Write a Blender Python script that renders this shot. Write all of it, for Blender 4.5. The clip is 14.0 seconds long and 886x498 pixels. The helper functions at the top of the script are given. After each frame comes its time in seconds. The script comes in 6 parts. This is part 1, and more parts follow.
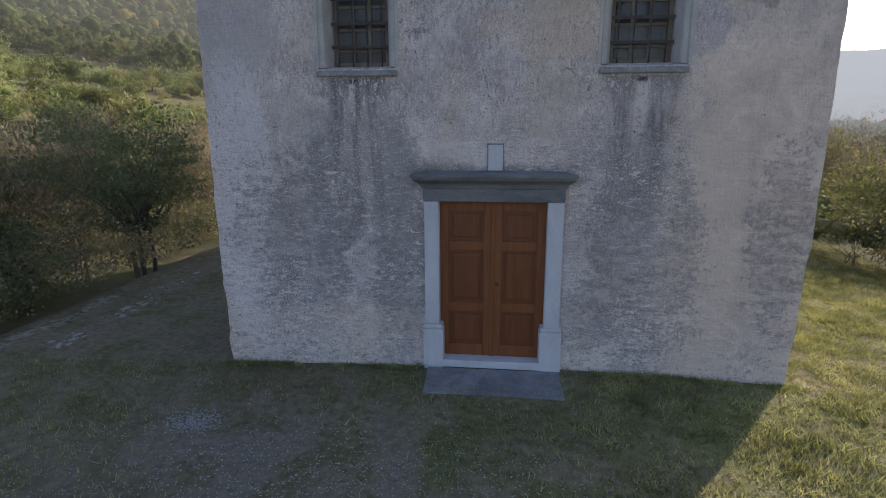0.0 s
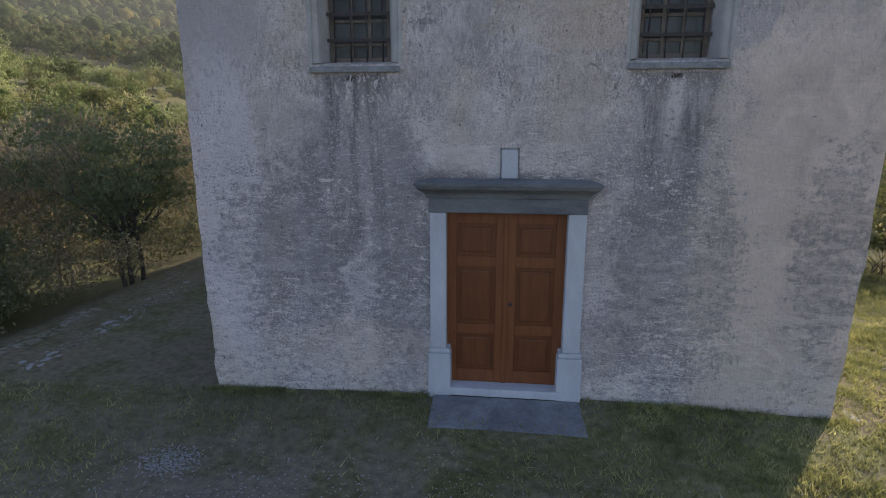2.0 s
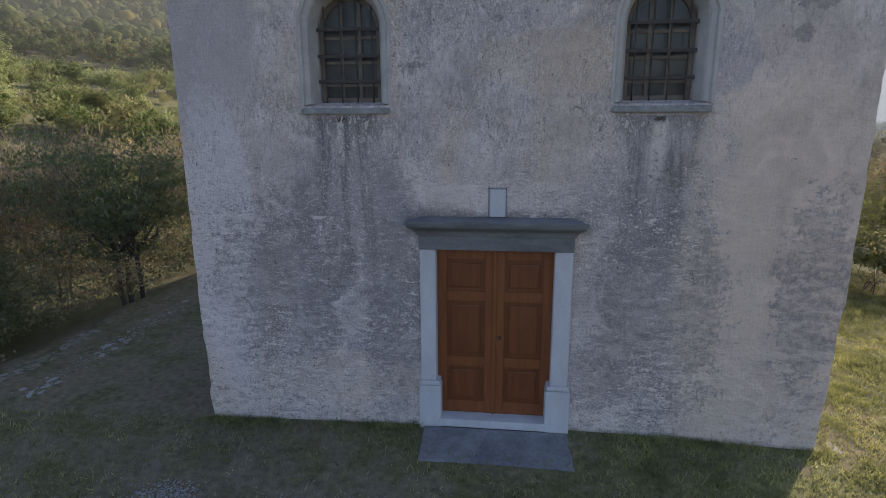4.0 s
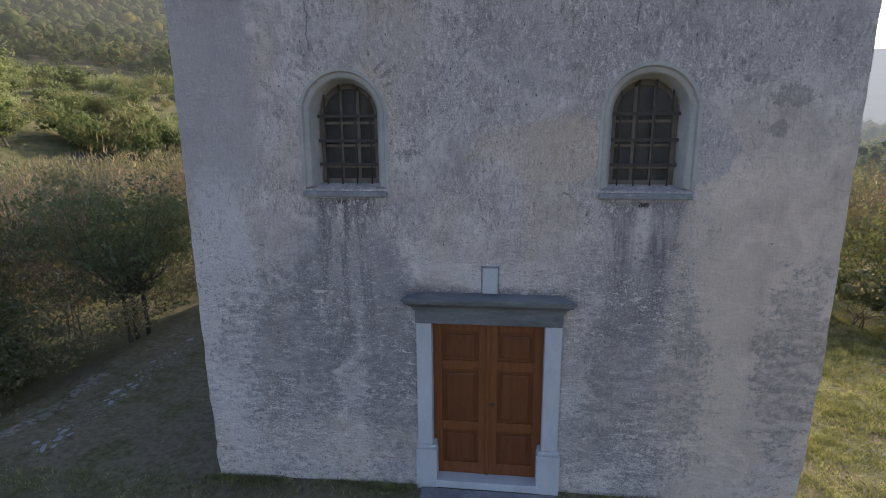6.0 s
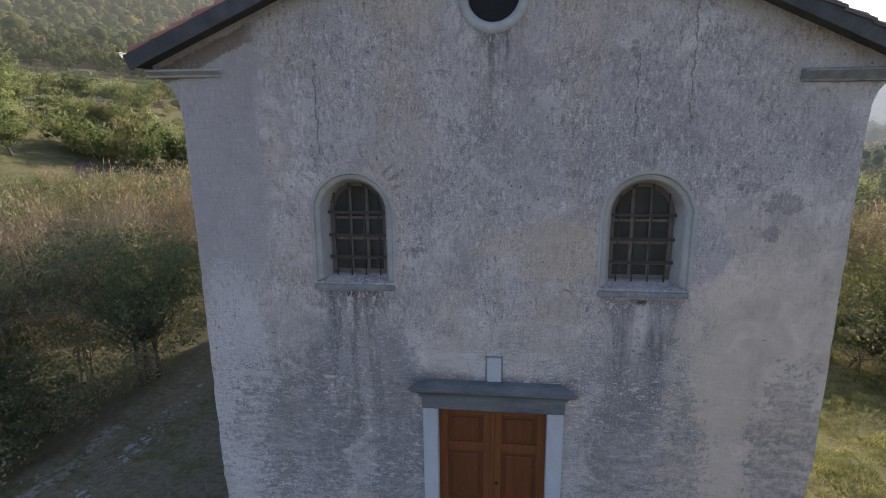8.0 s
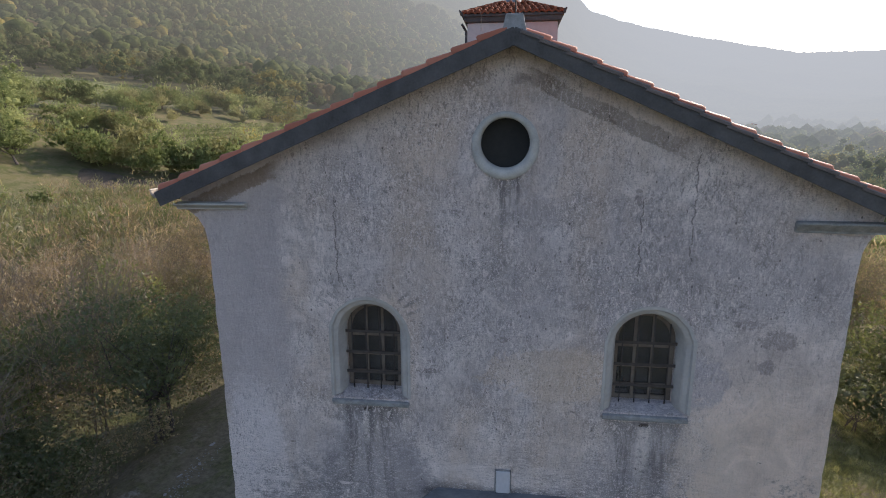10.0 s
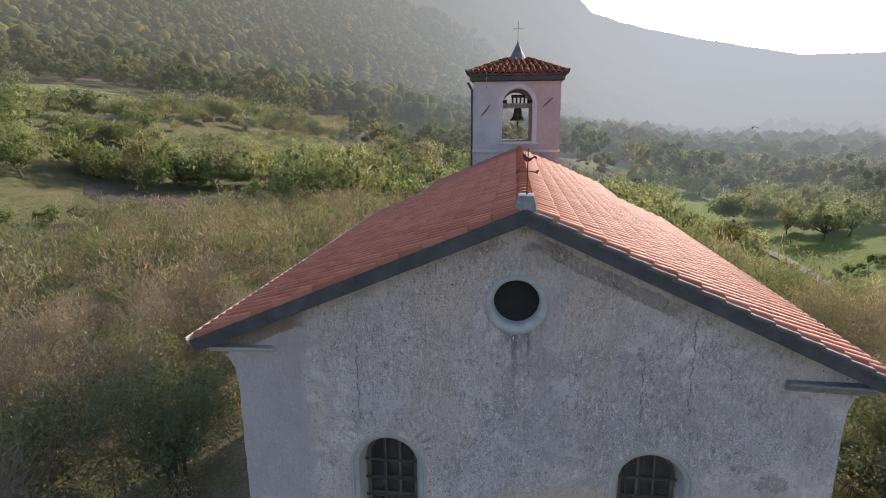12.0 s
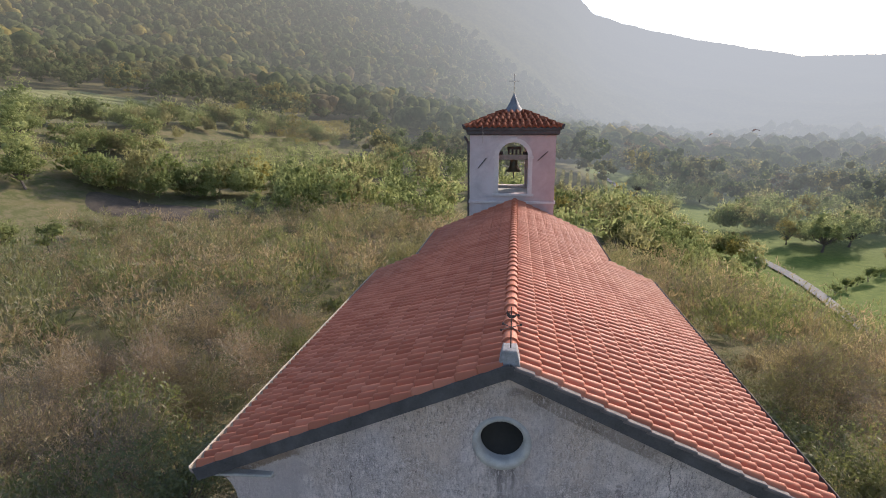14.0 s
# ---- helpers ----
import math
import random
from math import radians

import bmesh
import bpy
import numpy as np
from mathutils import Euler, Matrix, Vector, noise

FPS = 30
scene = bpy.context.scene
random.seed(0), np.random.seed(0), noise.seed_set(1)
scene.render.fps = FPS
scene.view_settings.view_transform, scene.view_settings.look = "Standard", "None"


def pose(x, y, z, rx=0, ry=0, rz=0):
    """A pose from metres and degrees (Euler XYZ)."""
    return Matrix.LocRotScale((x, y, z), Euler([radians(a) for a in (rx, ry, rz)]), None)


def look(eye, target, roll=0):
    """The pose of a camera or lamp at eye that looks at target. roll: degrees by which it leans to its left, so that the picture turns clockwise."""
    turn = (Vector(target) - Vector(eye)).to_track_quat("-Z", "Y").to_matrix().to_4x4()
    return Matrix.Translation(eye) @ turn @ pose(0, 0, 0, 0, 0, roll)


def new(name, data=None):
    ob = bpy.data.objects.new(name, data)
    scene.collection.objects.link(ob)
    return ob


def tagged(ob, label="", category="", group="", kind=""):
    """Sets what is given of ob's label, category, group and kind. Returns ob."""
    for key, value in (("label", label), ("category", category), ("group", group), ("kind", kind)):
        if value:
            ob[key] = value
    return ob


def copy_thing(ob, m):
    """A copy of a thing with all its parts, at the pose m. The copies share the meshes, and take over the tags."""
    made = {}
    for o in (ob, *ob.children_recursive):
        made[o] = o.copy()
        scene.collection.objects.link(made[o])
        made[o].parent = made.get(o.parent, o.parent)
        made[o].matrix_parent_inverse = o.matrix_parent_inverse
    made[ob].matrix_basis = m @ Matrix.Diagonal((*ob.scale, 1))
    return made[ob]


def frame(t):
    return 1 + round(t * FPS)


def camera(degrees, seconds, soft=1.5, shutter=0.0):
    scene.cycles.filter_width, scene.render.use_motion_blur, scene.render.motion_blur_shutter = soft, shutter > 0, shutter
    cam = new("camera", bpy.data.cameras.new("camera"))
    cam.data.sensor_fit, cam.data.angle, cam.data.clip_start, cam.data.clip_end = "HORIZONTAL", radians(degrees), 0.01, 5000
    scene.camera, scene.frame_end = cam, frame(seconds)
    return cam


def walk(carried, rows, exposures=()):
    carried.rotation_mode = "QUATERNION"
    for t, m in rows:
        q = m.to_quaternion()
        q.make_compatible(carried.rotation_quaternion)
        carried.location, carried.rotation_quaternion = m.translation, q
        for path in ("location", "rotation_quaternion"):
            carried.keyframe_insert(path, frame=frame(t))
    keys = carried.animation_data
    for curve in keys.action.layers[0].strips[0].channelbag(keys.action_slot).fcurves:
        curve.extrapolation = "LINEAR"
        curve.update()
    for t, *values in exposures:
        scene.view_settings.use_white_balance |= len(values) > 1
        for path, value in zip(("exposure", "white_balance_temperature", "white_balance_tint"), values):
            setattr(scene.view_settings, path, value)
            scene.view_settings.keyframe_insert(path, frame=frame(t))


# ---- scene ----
cam = camera(77.0, 14.0, 1.0)
PATH = [
    (0, (0.179, -7.826, 3.57), (-0.041, -5.891, 3.117), -0.2),
    (0.5, (0.132, -7.644, 3.582), (-0.089, -5.709, 3.13), -0.2),
    (1, (0.062, -7.354, 3.585), (-0.16, -5.419, 3.133), -0.1),
    (1.5, (0.011, -7.109, 3.573), (-0.212, -5.173, 3.122), -0.1),
    (2, (0.001, -6.993, 3.59), (-0.223, -5.058, 3.137), -0.1),
    (4.5, (0.185, -7.037, 4.3), (-0.045, -5.103, 3.847), -0.3),
    (5, (0.194, -7.076, 4.55), (-0.037, -5.141, 4.099), -0.3),
    (5.5, (0.222, -7.107, 4.831), (-0.01, -5.172, 4.381), -0.3),
    (6, (0.26, -7.13, 5.134), (0.026, -5.196, 4.682), -0.4),
    (6.5, (0.287, -7.149, 5.43), (0.052, -5.214, 4.979), -0.4),
    (7, (0.295, -7.162, 5.749), (0.057, -5.228, 5.297), -0.5),
    (7.5, (0.267, -7.17, 6.088), (0.027, -5.237, 5.634), -0.6),
    (8, (0.221, -7.15, 6.426), (-0.02, -5.217, 5.972), -0.6),
    (10.5, (0.005, -7.189, 8.692), (-0.24, -5.256, 8.242), -0.3),
    (11, (-0.079, -7.216, 9.23), (-0.324, -5.283, 8.782), -0.3),
    (11.5, (-0.104, -7.242, 9.753), (-0.352, -5.308, 9.305), -0.3),
    (12, (-0.102, -7.267, 10.286), (-0.351, -5.333, 9.838), -0.3),
    (12.5, (-0.079, -7.257, 10.807), (-0.33, -5.324, 10.36), -0.2),
    (13, (-0.034, -7.234, 11.328), (-0.286, -5.301, 10.881), -0.3),
    (13.5, (0.026, -7.219, 11.845), (-0.228, -5.286, 11.399), -0.3),
    (14, (0.071, -7.221, 12.355), (-0.182, -5.288, 11.908), -0.2),
]
walk(cam, [(t, look(eye, target, roll)) for t, eye, target, roll in PATH], exposures=((0, 0.80, 6560, 17), (14, 0.80, 6560, 17)))

# ---- world, sun, exposure ----
SUN_AZ, SUN_EL = radians(38.5), radians(27.0)
world = bpy.data.worlds.new("world")
scene.world = world
world.use_nodes = True
wt = world.node_tree
sky = wt.nodes.new("ShaderNodeTexSky")
sky.sky_type = "NISHITA"
sky.sun_disc = False
sky.sun_elevation, sky.sun_rotation = SUN_EL, SUN_AZ
sky.air_density, sky.dust_density, sky.ozone_density = 1.0, 1.0, 1.0
wt.nodes["Background"].inputs["Strength"].default_value = 0.15
wt.links.new(sky.outputs["Color"], wt.nodes["Background"].inputs["Color"])
sun_data = bpy.data.lights.new("sun", "SUN")
sun_data.energy, sun_data.angle, sun_data.color = 3.6, radians(0.6), (1.0, 0.9, 0.76)
sun = new("sun", sun_data)
sun_way = Vector((math.sin(SUN_AZ) * math.cos(SUN_EL), math.cos(SUN_AZ) * math.cos(SUN_EL), math.sin(SUN_EL)))
sun.matrix_world = look(sun_way * 60, (0, 0, 0))


# ---- materials ----
class Mat:
    """A small writer of node materials."""

    def __init__(self, name):
        self.m = bpy.data.materials.new(name)
        self.m.use_nodes = True
        self.t = self.m.node_tree
        self.b = self.t.nodes["Principled BSDF"]
        self.co = self.t.nodes.new("ShaderNodeTexCoord").outputs["Object"]

    def n(self, kind, props=None, **ins):
        node = self.t.nodes.new("ShaderNode" + kind)
        props = props or {}
        if "operation" in props:
            node.operation = props["operation"]
        if "use_clamp" in props:
            node.use_clamp = props["use_clamp"]
        if "interpolation_type" in props:
            node.interpolation_type = props["interpolation_type"]
        if "data_type" in props:
            node.data_type = props["data_type"]
        if "blend_type" in props:
            node.blend_type = props["blend_type"]
        if "feature" in props:
            node.feature = props["feature"]
        for k, v in ins.items():
            key = int(k[1:]) if k[0] == "i" and k[1:].isdigit() else k.replace("_", " ")
            self.put(node.inputs[key], v)
        return node

    def put(self, sock, v):
        if isinstance(v, bpy.types.NodeSocket):
            self.t.links.new(v, sock)
        elif isinstance(v, (tuple, list)) and len(v) == 3 and sock.type == "RGBA":
            sock.default_value = (*v, 1)
        else:
            sock.default_value = v

    def noise(self, scale, detail=4.0, rough=0.55, vec=None, warp=0.0):
        return self.n("TexNoise", Scale=scale, Detail=detail, Roughness=rough, Distortion=warp, Vector=vec or self.co).outputs[0]

    def scaled(self, x, y, z):
        return self.n("Mapping", i0=self.co, i3=(x, y, z)).outputs[0]

    def vor(self, scale, out="Distance", vec=None, feature="F1"):
        return self.n("TexVoronoi", {"feature": feature}, Scale=scale, Vector=vec or self.co).outputs[out]

    def math(self, op, a, b=0.0, clamp=False):
        return self.n("Math", {"operation": op, "use_clamp": clamp}, i0=a, i1=b).outputs[0]

    def step(self, v, lo, hi, a=0.0, b=1.0):
        return self.n("MapRange", {"interpolation_type": "SMOOTHSTEP"}, i0=v, i1=lo, i2=hi, i3=a, i4=b).outputs[0]

    def mix(self, f, a, b, mode="MIX"):
        node = self.n("Mix", {"data_type": "RGBA", "blend_type": mode})
        self.put(node.inputs[0], f)
        self.put(node.inputs[6], a)
        self.put(node.inputs[7], b)
        return node.outputs[2]

    def ramp(self, f, *stops):
        node = self.n("ValToRGB", i0=f)
        el = node.color_ramp.elements
        while len(el) < len(stops):
            el.new(0.5)
        for e, (p, c) in zip(el, stops):
            e.position, e.color = p, (*c, 1)
        return node.outputs[0]

    def xyz(self):
        return self.n("SeparateXYZ", i0=self.co).outputs

    def bump(self, h, strength=0.4, dist=0.02, after=None):
        node = self.n("Bump", Strength=strength, Distance=dist, Height=h)
        if after:
            self.put(node.inputs["Normal"], after)
        return node.outputs[0]

    def done(self, color, rough=0.85, normal=None, metal=0.0, spec=0.3):
        self.put(self.b.inputs["Base Color"], color)
        self.put(self.b.inputs["Roughness"], rough)
        self.put(self.b.inputs["Metallic"], metal)
        self.put(self.b.inputs["Specular IOR Level"], spec)
        if normal:
            self.put(self.b.inputs["Normal"], normal)
        return self.m


def simple(name, a, b, scale=6.0, rough=0.8, bump=0.2, metal=0.0, dist=0.01, spec=0.3, stretch=(1, 1, 1)):
    """Two tones broken by noise at two sizes, with a fine relief."""
    g = Mat(name)
    v = g.scaled(*stretch)
    big, fine = g.noise(scale, 4, 0.6, v), g.noise(scale * 9, 3, 0.6, v)
    f = g.math("ADD", g.math("MULTIPLY", big, 0.7), g.math("MULTIPLY", fine, 0.3))
    c = g.ramp(f, (0.32, a), (0.68, b))
    return g.done(c, rough, g.bump(fine, bump, dist), metal, spec)


def plaster_facade():
    """Old lime render: mottled, pitted, washed off in rows below, streaked under the openings, patched with cement."""
    g = Mat("weathered_plaster")
    x, y, z = g.xyz()

    def add(a, b, k=1.0):
        return g.math("ADD", a, g.math("MULTIPLY", b, k))

    def near(v, c, outer, inner):
        return g.step(g.math("ABSOLUTE", g.math("SUBTRACT", v, c)), outer, inner)

    def blot(cx, cz, rx, rz, k=0.9):
        d = g.math("POWER", g.math("ADD", g.math("POWER", g.math("ABSOLUTE", g.math("DIVIDE", g.math("SUBTRACT", x, cx), rx)), 2.0), g.math("POWER", g.math("ABSOLUTE", g.math("DIVIDE", g.math("SUBTRACT", z, cz), rz)), 2.0)), 0.5)
        return g.step(add(add(d, speck, k), mid, k), 0.95 + k, 0.75 + k)

    def both(*ms):
        m = ms[0]
        for k in ms[1:]:
            m = g.math("MULTIPLY", m, k)
        return m

    big = g.noise(0.42, 5, 0.6)
    mid = g.noise(1.9, 7, 0.68, warp=0.7)
    speck = g.noise(13, 5, 0.75)
    fine = g.noise(34, 4, 0.65)
    rows = g.noise(3.4, 8, 0.74, g.n("Mapping", i0=g.co, i2=(0, 0.16, 0), i3=(0.62, 1, 1.7)).outputs[0], warp=0.35)
    worm = g.noise(9.0, 4, 0.6, g.scaled(1.25, 1, 0.6), warp=1.5)
    warm = g.noise(0.6, 4, 0.6, g.scaled(1.0, 1, 0.45))
    base = g.ramp(mid, (0.28, (0.33, 0.315, 0.31)), (0.48, (0.57, 0.545, 0.53)), (0.68, (0.84, 0.81, 0.79)))
    base = g.mix(g.step(big, 0.42, 0.60, 0.0, 0.6), base, (0.39, 0.378, 0.385))
    base = g.mix(g.step(warm, 0.44, 0.62, 0.0, 0.7), base, (0.58, 0.495, 0.405))
    # roughcast in the upper storey: short dark trowel marks
    up = g.step(add(z, big, 1.2), 3.4, 4.8)
    base = g.mix(both(up, g.step(worm, 0.54, 0.63, 0.0, 0.42)), base, (0.27, 0.26, 0.255))
    base = g.mix(both(up, g.step(worm, 0.45, 0.36, 0.0, 0.35)), base, (0.66, 0.635, 0.61))
    # beige field towards the sunny corner, smooth cement at the other corner and beside a window
    beige = both(g.step(add(x, mid, 1.4), 3.0, 3.7), g.step(add(z, big, 2.4), 7.2, 5.0))
    base = g.mix(g.math("MULTIPLY", beige, 0.85), base, g.ramp(mid, (0.3, (0.54, 0.465, 0.395)), (0.65, (0.80, 0.69, 0.58))))
    base = g.mix(g.math("MULTIPLY", blot(0.75, 4.75, 1.1, 0.45, 1.0), 0.5), base, (0.62, 0.53, 0.42))
    base = g.mix(g.math("MULTIPLY", blot(-3.7, 2.4, 0.6, 2.6, 0.8), 0.65), base, (0.72, 0.705, 0.715))
    cem = both(g.step(add(x, mid, 0.7), -2.55, -2.85), g.step(add(z, mid, 1.5), 4.6, 5.6))
    base = g.mix(g.math("MULTIPLY", cem, 0.75), base, g.ramp(big, (0.35, (0.40, 0.385, 0.39)), (0.65, (0.53, 0.51, 0.505))))
    patch = blot(2.62, 4.72, 0.42, 0.42, 0.8)
    base = g.mix(g.math("MULTIPLY", patch, 0.7), base, (0.44, 0.43, 0.45))
    # limewash flaking in wavy rows in the lower storey
    low = g.math("MULTIPLY", g.step(add(z, big, 2.2), 4.6, 2.2), g.step(g.noise(0.9, 3, 0.5), 0.36, 0.60, 0.25, 1.0))
    grain = g.step(g.noise(17, 6, 0.8), 0.40, 0.58, 0.25, 1.0)
    base = g.mix(both(low, grain, g.step(rows, 0.49, 0.60, 0.0, 0.75)), base, (0.74, 0.71, 0.68))
    base = g.mix(both(low, g.step(speck, 0.60, 0.42, 0.2, 1.0), g.step(rows, 0.50, 0.36, 0.0, 0.5)), base, (0.25, 0.24, 0.24))
    foot = g.step(add(z, rows, 0.8), 1.15, 0.65)
    spot = g.noise(8, 6, 0.75)
    base = g.mix(both(foot, g.step(spot, 0.48, 0.54, 0.0, 0.7)), base, (0.66, 0.63, 0.58))
    base = g.mix(both(foot, g.step(spot, 0.46, 0.40, 0.0, 0.6)), base, (0.20, 0.19, 0.18))
    for cx, cz, rx, rz, k in ((2.05, 1.75, 0.6, 1.5, 0.45), (-2.75, 1.6, 0.55, 1.1, 0.5), (-1.35, 1.7, 0.32, 1.6, 0.5), (-1.9, 2.6, 0.6, 1.4, 0.42), (2.0, 3.3, 0.55, 0.8, 0.3), (3.75, 1.2, 0.3, 0.8, 0.25), (1.25, 0.7, 0.5, 0.35, 0.35), (-0.9, 6.6, 1.5, 0.7, 0.2), (1.1, 6.3, 1.1, 0.8, 0.22)):
        base = g.mix(g.math("MULTIPLY", blot(cx, cz, rx * 1.5, rz * 1.5, 1.1), k), base, (0.295, 0.29, 0.305))
    for cx, cz, rx, rz, k in ((2.75, 2.0, 0.42, 1.9, 0.6), (3.05, 0.9, 0.5, 0.7, 0.4), (-2.1, 0.55, 0.9, 0.3, 0.4)):
        base = g.mix(g.math("MULTIPLY", blot(cx, cz, rx * 1.5, rz * 1.5, 1.0), k), base, (0.68, 0.60, 0.51))
    for cx, cz, rx, rz in ((2.15, 1.7, 0.62, 1.2), (-2.9, 1.9, 0.8, 0.9), (-1.3, 1.5, 0.35, 0.9), (3.9, 2.0, 0.35, 1.0)):
        m = both(blot(cx, cz, rx * 1.5, rz * 1.5, 1.3), g.step(rows, 0.62, 0.44))
        base = g.mix(both(m, g.step(speck, 0.62, 0.40, 0.25, 1.0), 0.7), base, (0.23, 0.225, 0.225))
    # plaster torn off: dark chips, larger scars by the corner, bare masonry under the verge
    chip = g.noise(3.4, 3, 0.5, g.scaled(0.7, 1, 1.5))
    base = g.mix(g.step(chip, 0.735, 0.75, 0.0, 0.75), base, (0.20, 0.185, 0.17))
    for cx, cz, rx, rz in ((3.52, 5.38, 0.27, 0.11), (3.4, 5.0, 0.10, 0.09), (3.15, 5.58, 0.19, 0.05), (1.64, 7.23, 0.05, 0.10), (1.0, 5.75, 0.10, 0.05), (-0.02, 5.24, 0.07, 0.035), (-0.7, 7.0, 0.18, 0.03), (-2.5, 8.0, 0.34, 0.035), (0.1, 8.66, 0.12, 0.05), (-1.05, 4.73, 0.17, 0.035)):
        m = blot(cx, cz, rx * 1.2, rz * 1.25, 1.35)
        base = g.mix(both(m, g.step(speck, 0.66, 0.45, 0.3, 1.0), 0.6), base, (0.25, 0.225, 0.22))
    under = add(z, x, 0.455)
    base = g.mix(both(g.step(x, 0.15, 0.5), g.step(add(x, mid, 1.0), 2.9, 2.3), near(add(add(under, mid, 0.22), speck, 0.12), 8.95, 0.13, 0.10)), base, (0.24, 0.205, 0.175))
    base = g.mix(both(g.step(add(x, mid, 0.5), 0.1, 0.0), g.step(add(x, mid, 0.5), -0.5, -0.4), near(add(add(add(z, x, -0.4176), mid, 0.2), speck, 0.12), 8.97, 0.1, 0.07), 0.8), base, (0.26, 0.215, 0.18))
    # paler along the gable
    base = g.mix(both(g.step(add(under, mid, 0.5), 8.55, 9.15), g.step(mid, 0.35, 0.55), g.step(x, 0.3, 0.0, 0.35, 0.75)), base, (0.70, 0.675, 0.66))
    m = both(g.step(add(add(z, x, -0.42), mid, 0.5), 8.75, 9.25), g.step(x, 0.2, -0.2), g.step(mid, 0.3, 0.55, 0.2, 0.7))
    base = g.mix(m, base, (0.70, 0.675, 0.66))
    # mortar rays round the arches, brown band under the other verge
    for cx, cz, a0, a1 in ((-1.895, 5.33, 1.7, 2.7), (-1.895, 5.33, 0.25, 0.85)):
        dx, dz = g.math("SUBTRACT", x, cx), g.math("SUBTRACT", z, cz)
        ang = g.math("ARCTAN2", dz, dx)
        rad = g.math("POWER", g.math("ADD", g.math("POWER", g.math("ABSOLUTE", dx), 2.0), g.math("POWER", g.math("ABSOLUTE", dz), 2.0)), 0.5)
        ray = g.step(g.math("SINE", add(g.math("MULTIPLY", ang, 34.0), speck, 3.0)), 0.25, 0.7)
        m = both(ray, g.step(add(rad, mid, 0.3), 0.74, 0.78), g.step(add(add(rad, speck, 0.5), mid, 0.5), 1.38, 1.24), near(ang, (a0 + a1) / 2, (a1 - a0) / 2, (a1 - a0) / 2.6))
        base = g.mix(both(m, g.step(speck, 0.62, 0.42, 0.25, 1.0), 0.7), base, (0.24, 0.23, 0.225))
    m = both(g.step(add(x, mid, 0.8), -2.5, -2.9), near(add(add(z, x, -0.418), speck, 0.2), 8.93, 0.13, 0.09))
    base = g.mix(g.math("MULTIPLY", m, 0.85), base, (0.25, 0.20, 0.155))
    # cracks
    for cx, z0, z1 in ((-2.30, 5.9, 7.3), (1.70, 6.05, 7.3), (2.32, 6.3, 7.9)):
        wig = g.noise(2.4, 5, 0.7, g.scaled(0.0, 0.0, 1.0))
        m = both(near(add(x, wig, 0.28), cx + 0.14, 0.014, 0.003), g.step(z, z0, z0 + 0.15), g.step(z, z1, z1 - 0.15))
        base = g.mix(g.math("MULTIPLY", m, 0.75), base, (0.13, 0.12, 0.115))
    # rain streaks below the windows and the round window
    wob = g.noise(1.6, 3, 0.5, g.scaled(1.6, 1, 0.5))
    xs = add(x, g.math("SUBTRACT", wob, 0.5), 0.2)
    thread = g.step(g.noise(6.5, 5, 0.65, g.scaled(1.0, 1, 0.12)), 0.44, 0.60)
    for cx, w, top, length in ((-1.92, 0.46, 4.14, 3.3), (1.95, 0.48, 4.13, 2.4), (-0.03, 0.2, 7.5, 1.6)):
        m = both(near(xs, cx, w, w * 0.7), g.step(z, top + 0.02, top - 0.03), g.step(z, top - length, top - 0.1), thread)
        base = g.mix(g.math("MULTIPLY", m, 0.78), base, (0.17, 0.165, 0.165))
        m = both(near(xs, cx, w * 1.2, w * 0.85), g.step(z, top, top - 0.02), g.step(add(z, mid, 0.3), top - 0.25, top + 0.1))
        base = g.mix(g.math("MULTIPLY", m, 0.5), base, (0.17, 0.165, 0.165))
    for cx, w, z0, z1, k in ((1.93, 0.10, 2.7, 4.0, 0.75), (-1.98, 0.06, 3.2, 4.0, 0.65)):
        m = both(near(xs, cx, w, w * 0.4), g.step(z, z1 + 0.08, z1), g.step(z, z0, z1 - 0.1), g.step(speck, 0.36, 0.5))
        base = g.mix(g.math("MULTIPLY", m, k), base, (0.74, 0.715, 0.68))
    # drain holes under the sills, grime and bright wash above the cornice
    for cx in (-1.95, 1.92):
        m = both(near(x, cx, 0.07, 0.05), near(z, 4.08, 0.035, 0.02))
        base = g.mix(m, base, (0.08, 0.07, 0.065))
    m = both(near(x, 0.0, 1.3, 0.95), g.step(add(z, mid, 0.3), 3.18, 2.98), g.step(z, 2.6, 2.8))
    base = g.mix(g.math("MULTIPLY", m, 0.72), base, (0.12, 0.115, 0.115))
    m = both(near(add(x, mid, 0.8), 0.4, 1.2, 0.7), near(add(z, mid, 0.5), 3.42, 0.2, 0.08), g.step(rows, 0.44, 0.54))
    base = g.mix(g.math("MULTIPLY", m, 0.6), base, (0.72, 0.69, 0.665))
    # pits, crumbs and grains: upright flecks in the roughcast, crusts that lie flat lower down
    # shading of the relief put into the colour: pits dark, raised crumbs pale
    tall = g.noise(15, 4, 0.65, g.scaled(1.35, 1, 0.62), warp=0.6)
    flat = g.noise(13, 5, 0.7, g.n("Mapping", i0=g.co, i2=(0, 0.2, 0), i3=(0.55, 1, 1.5)).outputs[0], warp=0.8)
    grit = g.noise(40, 3, 0.7)
    amount = g.step(g.noise(0.9, 4, 0.6), 0.36, 0.62, 0.35, 1.0)
    smooth_part = g.math("SUBTRACT", 1.0, g.math("MULTIPLY", g.math("MAXIMUM", cem, beige), 0.75))
    amount = both(amount, smooth_part)
    lower = g.math("SUBTRACT", 1.0, up)
    base = g.mix(both(up, amount, g.step(tall, 0.425, 0.39, 0.0, 0.6)), base, (0.19, 0.18, 0.18))
